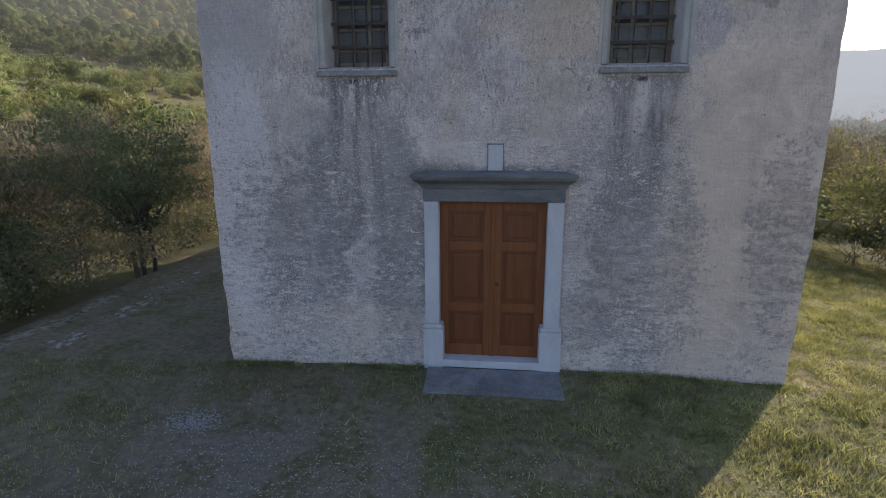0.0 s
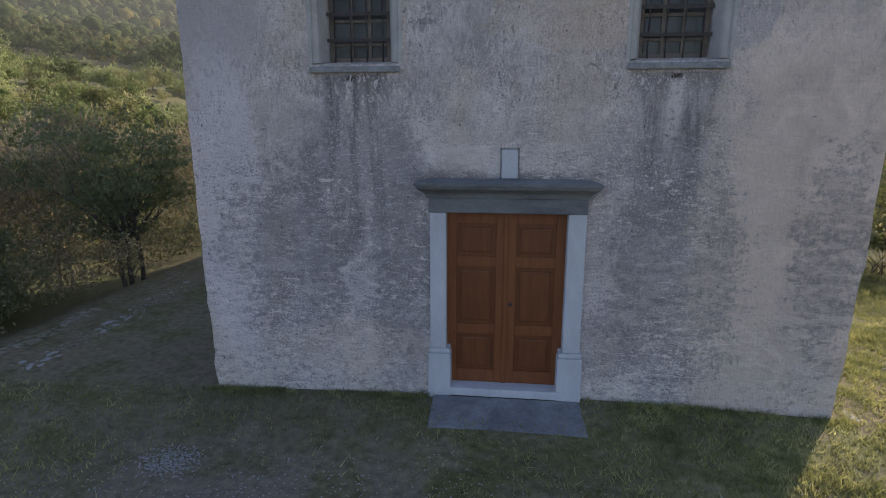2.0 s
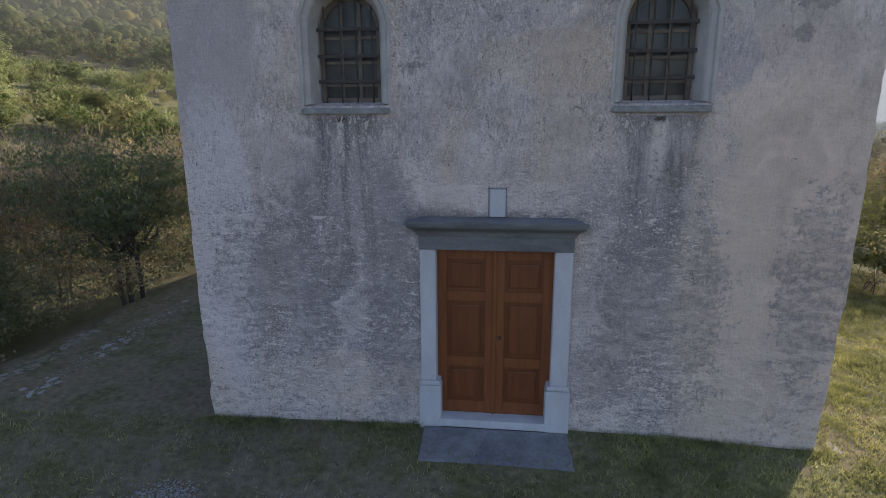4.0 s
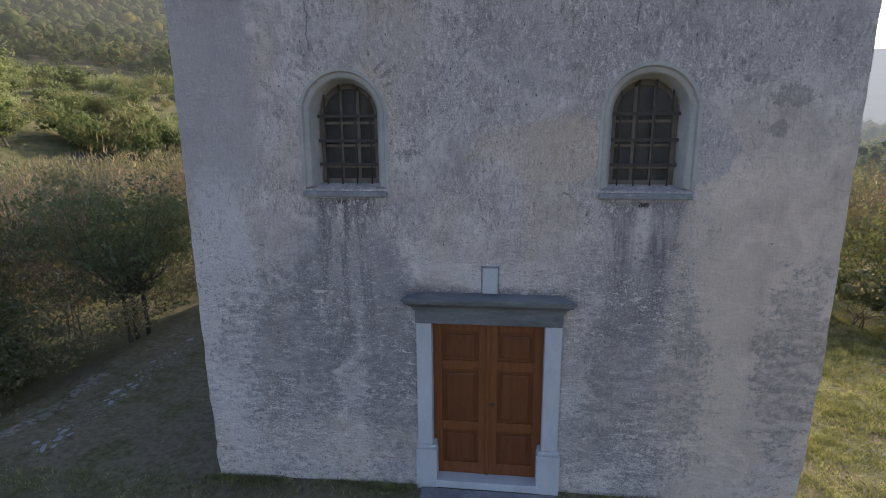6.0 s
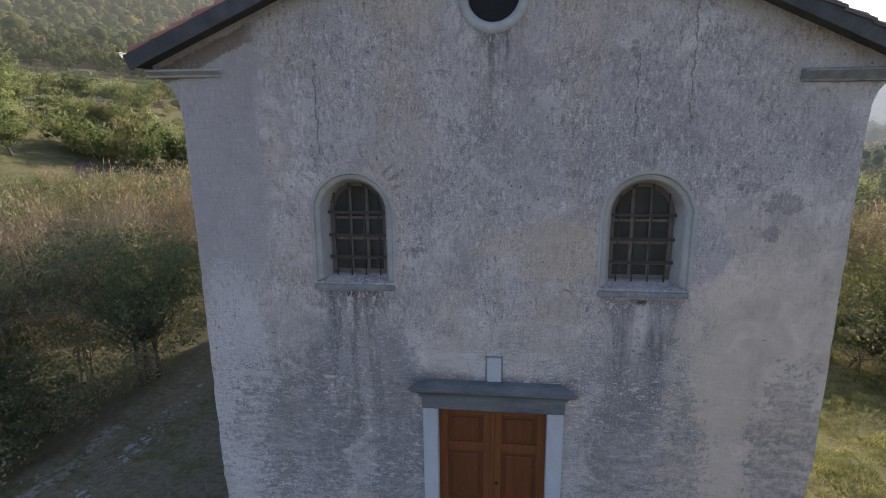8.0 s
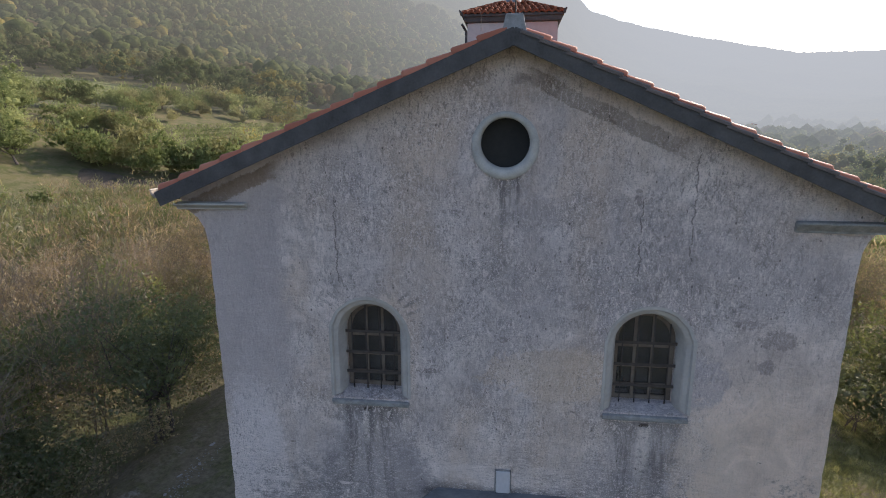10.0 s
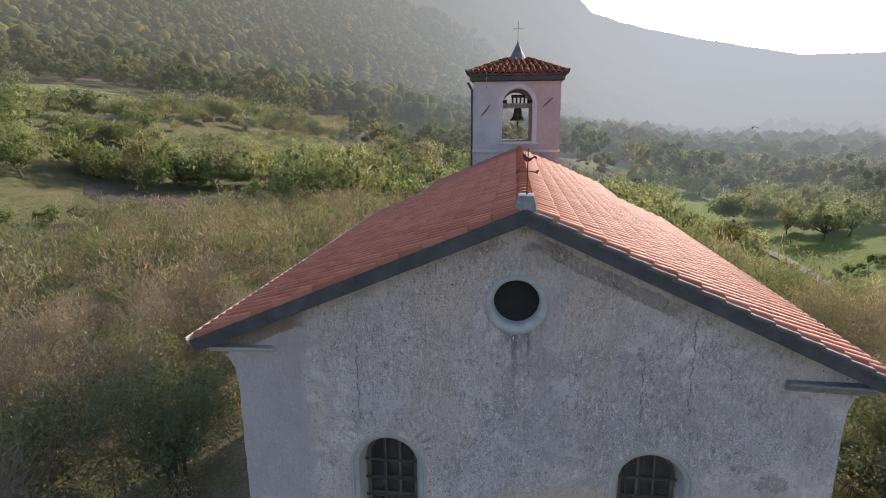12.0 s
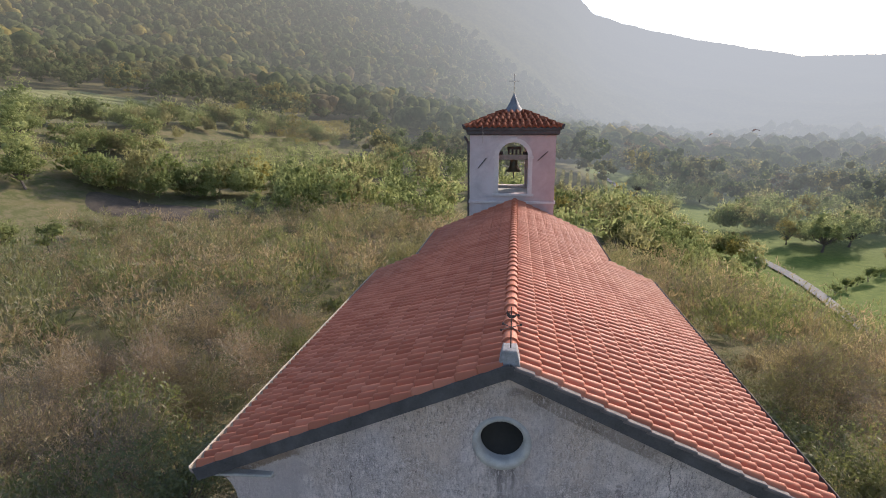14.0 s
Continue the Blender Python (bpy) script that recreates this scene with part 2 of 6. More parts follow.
    base = g.mix(both(up, amount, g.step(tall, 0.565, 0.595, 0.0, 0.7)), base, (0.76, 0.735, 0.715))
    base = g.mix(both(lower, amount, g.step(flat, 0.425, 0.39, 0.0, 0.55)), base, (0.19, 0.18, 0.18))
    base = g.mix(both(lower, amount, g.step(flat, 0.57, 0.60, 0.0, 0.75)), base, (0.84, 0.81, 0.785))
    base = g.mix(both(amount, g.step(grit, 0.43, 0.40, 0.0, 0.6)), base, (0.22, 0.22, 0.22))
    base = g.mix(both(amount, g.step(grit, 0.57, 0.60, 0.0, 0.65)), base, (0.80, 0.775, 0.75))
    base = g.mix(both(smooth_part, g.step(g.vor(6.0, vec=g.scaled(1.2, 1, 0.7)), 0.09, 0.05, 0.0, 0.8)), base, (0.11, 0.105, 0.10))
    # curled limewash flakes near the foot, shade of their undersides painted dark
    curl = g.noise(2.6, 6, 0.66, g.n("Mapping", i0=g.co, i2=(0, 0.25, 0), i3=(0.7, 1, 2.1)).outputs[0], warp=1.6)
    zone = both(g.step(add(z, big, 1.6), 2.9, 1.5), g.step(g.noise(0.8, 3, 0.5), 0.38, 0.58, 0.3, 1.0))
    base = g.mix(both(zone, g.step(curl, 0.505, 0.53), g.step(curl, 0.62, 0.56), g.step(speck, 0.42, 0.56, 0.2, 1.0), 0.42), base, (0.86, 0.83, 0.80))
    base = g.mix(both(zone, g.step(curl, 0.47, 0.485), g.step(curl, 0.508, 0.495), g.step(speck, 0.5, 0.6), 0.3), base, (0.16, 0.155, 0.155))
    base = g.mix(1.0, base, (1.055, 0.945, 0.918), "MULTIPLY")
    nrm = g.bump(g.noise(9, 6, 0.7), 0.7, 0.05)
    nrm = g.bump(add(add(add(rows, tall, 0.8), fine, 0.5), curl, 0.8), 0.85, 0.04, nrm)
    return g.done(base, 0.93, nrm, 0, 0.12)


HAZE_GLOW = 0.70


def haze_glow(g, shader):
    """Glow added to land past 120 m as autumn haze, thicker towards the sun."""
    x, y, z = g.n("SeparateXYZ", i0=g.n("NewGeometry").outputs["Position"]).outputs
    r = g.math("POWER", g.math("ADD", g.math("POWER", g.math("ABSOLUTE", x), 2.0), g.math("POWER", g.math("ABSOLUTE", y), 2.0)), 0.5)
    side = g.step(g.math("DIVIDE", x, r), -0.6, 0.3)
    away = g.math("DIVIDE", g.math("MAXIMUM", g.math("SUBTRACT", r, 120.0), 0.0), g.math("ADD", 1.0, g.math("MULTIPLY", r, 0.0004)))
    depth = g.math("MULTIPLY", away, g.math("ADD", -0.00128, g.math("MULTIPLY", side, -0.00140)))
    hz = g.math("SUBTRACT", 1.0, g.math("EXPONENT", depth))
    e = g.n("Emission", Color=g.mix(side, (0.27, 0.27, 0.25), (0.42, 0.46, 0.495)), Strength=HAZE_GLOW)
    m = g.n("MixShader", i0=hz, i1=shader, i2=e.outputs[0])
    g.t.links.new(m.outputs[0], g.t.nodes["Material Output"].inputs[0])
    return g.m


def leaf_mat(name, a, b, c, trans=0.4, scale=0.3):
    """Foliage: tone drifts from plant to plant, with small differences from leaf to leaf; part of the light passes through."""
    g = Mat(name)
    f = g.n("NewGeometry").outputs["Random Per Island"]
    r = g.n("ObjectInfo").outputs["Random"]
    big = g.step(g.noise(scale, 3, 0.6), 0.32, 0.68)
    mix = g.math("ADD", 0.04, g.math("ADD", g.math("MULTIPLY", big, 0.55), g.math("MULTIPLY", f, 0.40)))
    col = g.ramp(mix, (0.0, a), (0.5, b), (1.0, c))
    # mottling varies leaf tone and paints dark gaps between leaves on dense hearts
    fine = g.noise(3.2, 3, 0.75)
    col = g.mix(g.step(fine, 0.36, 0.52, 0.5, 0.0), col, a)
    hsv = g.n("HueSaturation", Hue=g.math("ADD", 0.5, g.math("MULTIPLY", g.math("SUBTRACT", r, 0.5), 0.04)), Saturation=0.95, Value=g.math("ADD", 0.9, g.math("MULTIPLY", r, 0.4)), Color=col).outputs[0]
    out = g.t.nodes["Material Output"]
    nb = g.bump(fine, 0.8, 0.35)
    d = g.n("BsdfDiffuse", Color=hsv, Roughness=0.6, Normal=nb)
    t = g.n("BsdfTranslucent", Color=g.mix(0.5, hsv, (0.42, 0.40, 0.06), "SOFT_LIGHT"))
    gl = g.n("BsdfGlossy", Color=(0.6, 0.6, 0.55), Roughness=0.55)
    m1 = g.n("MixShader", i0=trans, i1=d.outputs[0], i2=t.outputs[0])
    m2 = g.n("MixShader", i0=0.05, i1=m1.outputs[0], i2=gl.outputs[0])
    g.t.links.new(m2.outputs[0], out.inputs[0])
    return g.m


def tile_mat(name, dark=1.0, dull=0.0):
    g = Mat(name)
    r = g.n("ObjectInfo").outputs["Random"]
    i = g.n("NewGeometry").outputs["Random Per Island"]
    f = g.math("FRACT", g.math("ADD", r, i))
    col = g.ramp(f, (0.0, (0.33, 0.098, 0.05)), (0.5, (0.40, 0.128, 0.068)), (1.0, (0.47, 0.17, 0.097)))
    col = g.mix(g.step(g.noise(0.6, 4, 0.6), 0.4, 0.7, 0.0, 0.3), col, (0.42, 0.16, 0.10))
    col = g.mix(g.step(g.noise(14, 4, 0.7), 0.54, 0.72, 0.0, 0.3), col, (0.31, 0.125, 0.085))
    col = g.mix(1.0, col, (dark, dark, dark), "MULTIPLY")
    return g.done(col, g.step(g.noise(9, 3, 0.6), 0.3, 0.7, 0.56 + dull, 0.68 + dull), g.bump(g.noise(60, 3, 0.6), 0.2, 0.004), 0, 0.26 - dull)


def ground_mat():
    g = Mat("hilltop_ground")
    x, y, z = g.xyz()
    n1, n2, n3 = g.noise(0.18, 5, 0.6), g.noise(1.1, 6, 0.65, warp=0.5), g.noise(9, 5, 0.7)
    grass = g.ramp(n3, (0.3, (0.062, 0.068, 0.027)), (0.55, (0.125, 0.13, 0.05)), (0.8, (0.21, 0.205, 0.088)))
    grass = g.mix(g.step(n2, 0.36, 0.60, 0.1, 0.8), grass, g.ramp(n3, (0.3, (0.14, 0.113, 0.08)), (0.7, (0.30, 0.24, 0.172))))
    soil = g.ramp(n3, (0.3, (0.13, 0.11, 0.09)), (0.7, (0.26, 0.23, 0.20)))
    grit = g.mix(g.step(g.vor(70), 0.2, 0.4), (0.34, 0.325, 0.31), soil)
    rad = g.math("POWER", g.math("ADD", g.math("POWER", g.math("MULTIPLY", g.math("SUBTRACT", x, -2.4), 0.42), 2.0), g.math("POWER", g.math("MULTIPLY", g.math("SUBTRACT", y, -2.6), 0.6), 2.0)), 0.5)
    bare = g.math("MULTIPLY", g.step(rad, 1.5, 0.4), g.step(n2, 0.46, 0.62))
    rad2 = g.math("POWER", g.math("ADD", g.math("POWER", g.math("MULTIPLY", g.math("SUBTRACT", x, 6.6), 1.1), 2.0), g.math("POWER", g.math("MULTIPLY", g.math("SUBTRACT", y, 0.6), 0.6), 2.0)), 0.5)
    bare = g.math("MAXIMUM", bare, g.math("MULTIPLY", g.step(rad2, 1.1, 0.5), g.step(n2, 0.42, 0.55)))
    trod = g.math("MULTIPLY", g.step(g.math("ADD", x, g.math("MULTIPLY", n2, 3.0)), 0.8, -2.2), g.math("MULTIPLY", g.step(n1, 0.3, 0.6, 0.3, 0.65), g.step(g.math("ADD", x, g.math("MULTIPLY", n2, 2.0)), -5.0, -3.2, 0.25, 1.0)))
    grass = g.mix(trod, grass, g.ramp(n3, (0.3, (0.10, 0.073, 0.05)), (0.7, (0.215, 0.165, 0.125))))
    sward = g.math("MULTIPLY", g.step(x, 0.6, 2.6), g.step(n2, 0.66, 0.48))
    grass = g.mix(g.math("MULTIPLY", sward, 0.8), grass, g.ramp(n3, (0.3, (0.115, 0.12, 0.045)), (0.7, (0.26, 0.245, 0.11))))
    rubble = g.math("MULTIPLY", g.step(g.math("ABSOLUTE", g.math("ADD", g.math("ADD", x, 7.95), g.math("MULTIPLY", n2, 1.1))), 0.22, 0.08), g.math("MULTIPLY", g.math("MULTIPLY", g.step(y, -0.6, 0.3), g.step(y, 7.0, 4.5)), g.step(g.noise(0.55, 3, 0.6), 0.46, 0.56, 0.08, 1.0)))
    grass = g.mix(g.math("MULTIPLY", rubble, g.step(n3, 0.42, 0.55, 0.05, 0.6)), grass, g.ramp(n3, (0.3, (0.20, 0.19, 0.18)), (0.7, (0.40, 0.385, 0.37))))
    lawn = g.mix(g.math("MULTIPLY", bare, 0.45), grass, grit)
    far = g.mix(g.step(n1, 0.4, 0.6), (0.085, 0.10, 0.036), (0.135, 0.125, 0.055))
    far = g.mix(g.step(g.noise(0.7, 5, 0.7), 0.4, 0.65, 0.1, 0.75), far, (0.19, 0.155, 0.095))
    out = g.math("MAXIMUM", g.step(g.math("ABSOLUTE", x), 9, 12), g.step(y, 24, 30))
    col = g.mix(out, lawn, far)
    # open meadows in the valley
    mead = g.math("MULTIPLY", g.step(g.math("ADD", x, g.math("MULTIPLY", n1, 26.0)), 34, 44), g.step(y, 40, 60))
    col = g.mix(mead, col, g.ramp(g.noise(0.9, 5, 0.7), (0.3, (0.085, 0.125, 0.026)), (0.7, (0.16, 0.195, 0.045))))
    g.done(col, 0.95, g.bump(g.math("ADD", n3, g.noise(40, 3, 0.7)), 0.6, 0.05), 0, 0.1)
    # distant ground gets the haze as added glow
    return haze_glow(g, g.b.outputs[0])


M_PLASTER = plaster_facade()
M_SIDE = simple("side_plaster", (0.36, 0.34, 0.31), (0.50, 0.47, 0.43), 2.0, 0.93, 0.4)
M_REVEAL = simple("window_reveal_plaster", (0.33, 0.305, 0.285), (0.49, 0.45, 0.42), 2.2, 0.9, 0.5, 0, 0.015)
M_RING = simple("grey_ring_plaster", (0.33, 0.315, 0.30), (0.50, 0.48, 0.455), 6.0, 0.92, 0.35)
M_STONE = simple("pale_limestone", (0.42, 0.405, 0.425), (0.545, 0.53, 0.55), 2.5, 0.8, 0.2, 0, 0.006, 0.3, (1.6, 1.6, 0.7))
M_DARKSTONE = simple("weathered_cornice_stone", (0.10, 0.10, 0.105), (0.22, 0.215, 0.215), 3.0, 0.9, 0.35, 0, 0.012, 0.2, (0.6, 1, 2))
M_SILL = simple("grey_sill_stone", (0.15, 0.145, 0.145), (0.34, 0.33, 0.32), 9.0, 0.9, 0.4, 0, 0.012)
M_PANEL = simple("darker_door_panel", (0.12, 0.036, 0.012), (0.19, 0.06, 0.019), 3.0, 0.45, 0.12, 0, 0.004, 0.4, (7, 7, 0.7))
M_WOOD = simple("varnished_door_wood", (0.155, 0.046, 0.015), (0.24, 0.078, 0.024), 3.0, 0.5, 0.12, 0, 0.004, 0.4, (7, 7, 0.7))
M_DARKWOOD = simple("dark_eave_wood", (0.05, 0.047, 0.048), (0.105, 0.10, 0.10), 4.0, 0.8, 0.2)
M_FRAME = simple("window_frame_wood", (0.13, 0.098, 0.075), (0.22, 0.175, 0.14), 8.0, 0.7, 0.15)
M_IRON = simple("dark_iron", (0.045, 0.038, 0.036), (0.10, 0.08, 0.07), 14.0, 0.7, 0.2, 0.2)
M_TILE = tile_mat("clay_roof_tile")
M_TOWER_TILE = tile_mat("old_tower_tile", 0.55, 0.2)
M_VERGE = simple("grey_brown_verge_tile", (0.10, 0.085, 0.08), (0.17, 0.14, 0.13), 6.0, 0.7, 0.15, 0, 0.006, 0.2)
M_ZINC = simple("grey_sheet_metal", (0.11, 0.115, 0.13), (0.20, 0.205, 0.225), 5.0, 0.7, 0.08, 0.2)
M_LIGHTMETAL = simple("tan_gutter_metal", (0.32, 0.275, 0.22), (0.44, 0.39, 0.32), 5.0, 0.5, 0.05, 0.0)
M_BRONZE = simple("bell_bronze", (0.05, 0.045, 0.03), (0.12, 0.09, 0.05), 6.0, 0.5, 0.1, 0.8)
M_DARK = simple("dark_interior", (0.02, 0.02, 0.02), (0.035, 0.033, 0.03), 2.0, 0.95, 0.1)
M_GROUND = ground_mat()
M_BARK = simple("grey_bark", (0.07, 0.055, 0.045), (0.17, 0.14, 0.12), 7.0, 0.95, 0.5, 0, 0.02)
M_TWIG = simple("pale_twig_bark", (0.15, 0.12, 0.09), (0.33, 0.27, 0.205), 7.0, 0.95, 0.3)
M_LEAF_DARK = leaf_mat("dark_evergreen_leaves", (0.11, 0.135, 0.07), (0.18, 0.21, 0.105), (0.26, 0.285, 0.145), 0.55)
M_LEAF_GREEN = leaf_mat("green_leaves", (0.085, 0.105, 0.042), (0.175, 0.19, 0.08), (0.30, 0.30, 0.14), 0.52)
M_LEAF_OLIVE = leaf_mat("olive_autumn_leaves", (0.095, 0.10, 0.048), (0.225, 0.195, 0.108), (0.39, 0.325, 0.195), 0.5)
M_LEAF_RUST = leaf_mat("rusty_autumn_leaves", (0.15, 0.112, 0.07), (0.34, 0.25, 0.158), (0.52, 0.40, 0.27), 0.5)
M_LEAF_YELLOW = leaf_mat("yellow_autumn_leaves", (0.28, 0.24, 0.07), (0.4, 0.34, 0.11), (0.52, 0.45, 0.18), 0.5)
M_GRASS = leaf_mat("grass_blades", (0.125, 0.135, 0.052), (0.26, 0.255, 0.108), (0.48, 0.43, 0.215), 0.5, 1.6)


def glass_mat(name, rough, spec):
    """Old greyish panes; rough and spec set how much sky they mirror."""
    g = Mat(name)
    g.put(g.b.inputs["Transmission Weight"], 0.6)
    g.put(g.b.inputs["IOR"], 1.3)
    return g.done(g.ramp(g.noise(5, 4, 0.6), (0.3, (0.10, 0.095, 0.092)), (0.7, (0.19, 0.182, 0.178))), rough, None, 0, spec)


# twin glasses: sky reflection turned down on one window, kept on the other
M_GLASS = glass_mat("dim_window_glass", 0.15, 0.12)
M_GLASS_BRIGHT = glass_mat("bright_window_glass", 0.08, 0.6)


def tower_mat():
    g = Mat("tower_plaster")
    x, y, z = g.xyz()
    n = g.noise(1.5, 5, 0.65, warp=0.5)
    pink = g.ramp(n, (0.3, (0.37, 0.272, 0.257)), (0.7, (0.48, 0.365, 0.345)))
    grey = g.ramp(n, (0.3, (0.40, 0.375, 0.372)), (0.7, (0.56, 0.525, 0.52)))
    f = g.step(g.math("ADD", x, g.math("MULTIPLY", g.math("SUBTRACT", n, 0.5), 2.2)), -0.7, 1.1, 0.15, 0.9)
    col = g.mix(f, grey, pink)
    col = g.mix(g.step(z, 9.25, 9.0, 0.0, 0.6), col, (0.30, 0.29, 0.29))
    return g.done(col, 0.92, g.bump(g.noise(14, 5, 0.7), 0.35, 0.02), 0, 0.15)


M_TOWER = tower_mat()


# ---- building helpers ----
ORIGIN = {}


def thing(name, at, label, category, group="", kind=""):
    ob = new(name)
    ob.location = at
    ob.empty_display_size = 0.3
    ORIGIN[ob.name] = Vector(at)
    return tagged(ob, label, category, group, kind)


def part(name, bm, material, parent=None, label="", smooth=False):
    """Links a bmesh, given in world metres, as one mesh under its thing."""
    me = bpy.data.meshes.new(name)
    base = Vector((0, 0, 0))
    if parent is not None:
        base = ORIGIN[parent.name]
        bmesh.ops.translate(bm, verts=bm.verts, vec=-base)
    bmesh.ops.recalc_face_normals(bm, faces=bm.faces)
    bm.to_mesh(me)
    bm.free()
    if smooth:
        for p in me.polygons:
            p.use_smooth = True
    me.materials.append(material)
    ob = new(name, me)
    ORIGIN[ob.name] = base
    if parent is not None:
        ob.parent = parent
    if label:
        ob["label"] = label
    return ob


def box(bm, x0, x1, y0, y1, z0, z1, bevel=0.0):
    made = bmesh.ops.create_cube(bm, size=1.0)["verts"]
    for v in made:
        v.co = Vector((x0 + (v.co.x + 0.5) * (x1 - x0), y0 + (v.co.y + 0.5) * (y1 - y0), z0 + (v.co.z + 0.5) * (z1 - z0)))
    if bevel > 0:
        edges = {e for v in made for e in v.link_edges}
        bmesh.ops.bevel(bm, geom=list(edges), offset=bevel, segments=2, affect="EDGES", profile=0.6)
    return made


def boxed(x0, x1, y0, y1, z0, z1, bevel=0.0):
    bm = bmesh.new()
    box(bm, x0, x1, y0, y1, z0, z1, bevel)
    return bm


def tube(bm, points, radii, sides=6):
    """A tapered tube along points."""
    rings = []
    for i, p in enumerate(points):
        a = points[max(i - 1, 0)]
        b = points[min(i + 1, len(points) - 1)]
        q = (Vector(b) - Vector(a)).to_track_quat("Z", "Y")
        rings.append([bm.verts.new(Vector(p) + q @ Vector((radii[i] * math.cos(k * 2 * math.pi / sides), radii[i] * math.sin(k * 2 * math.pi / sides), 0))) for k in range(sides)])
    for r0, r1 in zip(rings, rings[1:]):
        for k in range(sides):
            bm.faces.new((r0[k], r0[(k + 1) % sides], r1[(k + 1) % sides], r1[k]))
    bm.faces.new(rings[0])
    bm.faces.new(rings[-1])
    return bm


def lathe(bm, profile, at, sides=20):
    """Turns a profile of (radius, z) round an upright axis at (x, y)."""
    rings = [[bm.verts.new((at[0] + r * math.cos(k * 2 * math.pi / sides), at[1] + r * math.sin(k * 2 * math.pi / sides), z)) for k in range(sides)] for r, z in profile]
    for r0, r1 in zip(rings, rings[1:]):
        for k in range(sides):
            bm.faces.new((r0[k], r0[(k + 1) % sides], r1[(k + 1) % sides], r1[k]))
    return bm


def arch_loop(cx, z0, spring, r, n=20):
    """Upright opening with a half-round head, as (x, z) points."""
    pts = [(cx - r, z0), (cx + r, z0)]
    pts += [(cx + r * math.cos(math.pi * k / n), spring + r * math.sin(math.pi * k / n)) for k in range(n + 1)]
    return pts


def circle_loop(cx, cz, r, n=32):
    return [(cx + r * math.cos(2 * math.pi * k / n), cz + r * math.sin(2 * math.pi * k / n)) for k in range(n)]


def circle_plate(cx, cz, r, y):
    bm = bmesh.new()
    loops = [[bm.verts.new((x, yy, z)) for x, z in circle_loop(cx, cz, r)] for yy in (y, y + 0.02)]
    bm.faces.new(loops[0])
    bm.faces.new(loops[1])
    for i in range(len(loops[0])):
        j = (i + 1) % len(loops[0])
        bm.faces.new((loops[0][i], loops[0][j], loops[1][j], loops[1][i]))
    return bm


def wall_with_holes(outline, holes, y0, y1):
    """A wall in the plane of x and z, from y0 to y1. holes: (front loop, back loop, y of the back loop)."""
    bm = bmesh.new()

    def loop(pts, y):
        vs = [bm.verts.new((x, y, z)) for x, z in pts]
        return vs, [bm.edges.new((vs[i], vs[(i + 1) % len(vs)])) for i in range(len(vs))]

    fo, fe = loop(outline, y0)
    bo, be = loop(outline, y1)
    front, back, strips = list(fe), list(be), [(fo, bo)]
    for a, b, yb in holes:
        va, ea = loop(a, y0)
        vb, eb = loop(b, yb)
        vc, ec = loop(b, y1)
        front += ea
        back += ec
        strips += [(va, vb), (vb, vc)]
    bmesh.ops.triangle_fill(bm, use_beauty=True, edges=front)
    bmesh.ops.triangle_fill(bm, use_beauty=True, edges=back)
    for p, q in strips:
        for i in range(len(p)):
            j = (i + 1) % len(p)
            bm.faces.new((p[i], p[j], q[j], q[i]))
    return bm


# ---- terrain ----
def smooth(a, b, v):
    t = np.clip((np.asarray(v, float) - a) / (b - a), 0, 1)
    return t * t * (3 - 2 * t)


def ground_z(x, y):
    """Height of the land: the church's knoll, the slope that rises behind on one side, the valley on the other."""
    x, y = np.asarray(x, float), np.asarray(y, float)
    u = -x + 0.25 * y
    land = np.interp(u, [-400, -100, -20, 15, 45, 90, 130, 190, 250, 450, 900], [-12, -14, -14, -8, -4.5, -3, 11, 20, 31, 72, 200])
    land = land + 1.2 * np.sin(x * 0.045 + 1.0) * np.sin(y * 0.038)
    dx = np.maximum(np.maximum(-8.6 - x, x - 9.0), 0)
    dy = np.maximum(np.maximum(-60 - y, y - 24.0), 0)
    d = np.hypot(dx, dy)
    knoll = -0.17 - 0.10 * smooth(2.0, 8.0, np.abs(x)) - 0.03 * np.maximum(-y, 0) * smooth(0, 3, -y) * 0.5 + 0.03 * np.sin(x * 1.3 + y) * np.sin(y * 0.9)
    knoll = knoll - 0.02 * np.clip(y - 5, 0, 20)
    knoll = knoll + (0.025 + 0.075 * np.exp(-(((x - 0.9) / 2.3) ** 2))) * smooth(-1.6, -0.2, y) * smooth(1.5, 0.3, y)
    f = smooth(0.0, 1.0, d / np.where(x < 0, 62.0, 44.0))
    return knoll * (1 - f) + land * f - 0.55 * smooth(0, 2.0, d) * (1 - f)


def gz(x, y):
    return float(ground_z(x, y))


def polar_sheet(radii, a0, a1, count, height):
    """A sheet in rings; angles in degrees to the right of straight ahead."""
    az = np.radians(np.linspace(a0, a1, count))
    r, a = np.meshgrid(radii, az, indexing="ij")
    x, y = r * np.sin(a), r * np.cos(a)
    return np.stack([x, y, height(x, y)], -1)


def grid_mesh(name, v):
    n, m, _ = v.shape
    idx = np.arange(n * m).reshape(n, m)
    quads = np.stack([idx[:-1, :-1], idx[:-1, 1:], idx[1:, 1:], idx[1:, :-1]], -1).reshape(-1, 4)
    return quick_mesh(name, v.reshape(-1, 3), quads)


def quick_mesh(name, verts, faces):
    verts, faces = np.asarray(verts, np.float32), np.asarray(faces, np.int32)
    me = bpy.data.meshes.new(name)
    me.vertices.add(len(verts))
    me.vertices.foreach_set("co", verts.ravel())
    k = faces.shape[1]
    me.loops.add(faces.size)
    me.loops.foreach_set("vertex_index", faces.ravel())
    me.polygons.add(len(faces))
    me.polygons.foreach_set("loop_start", np.arange(0, faces.size, k, dtype=np.int32))
    me.update(calc_edges=True)
    return me


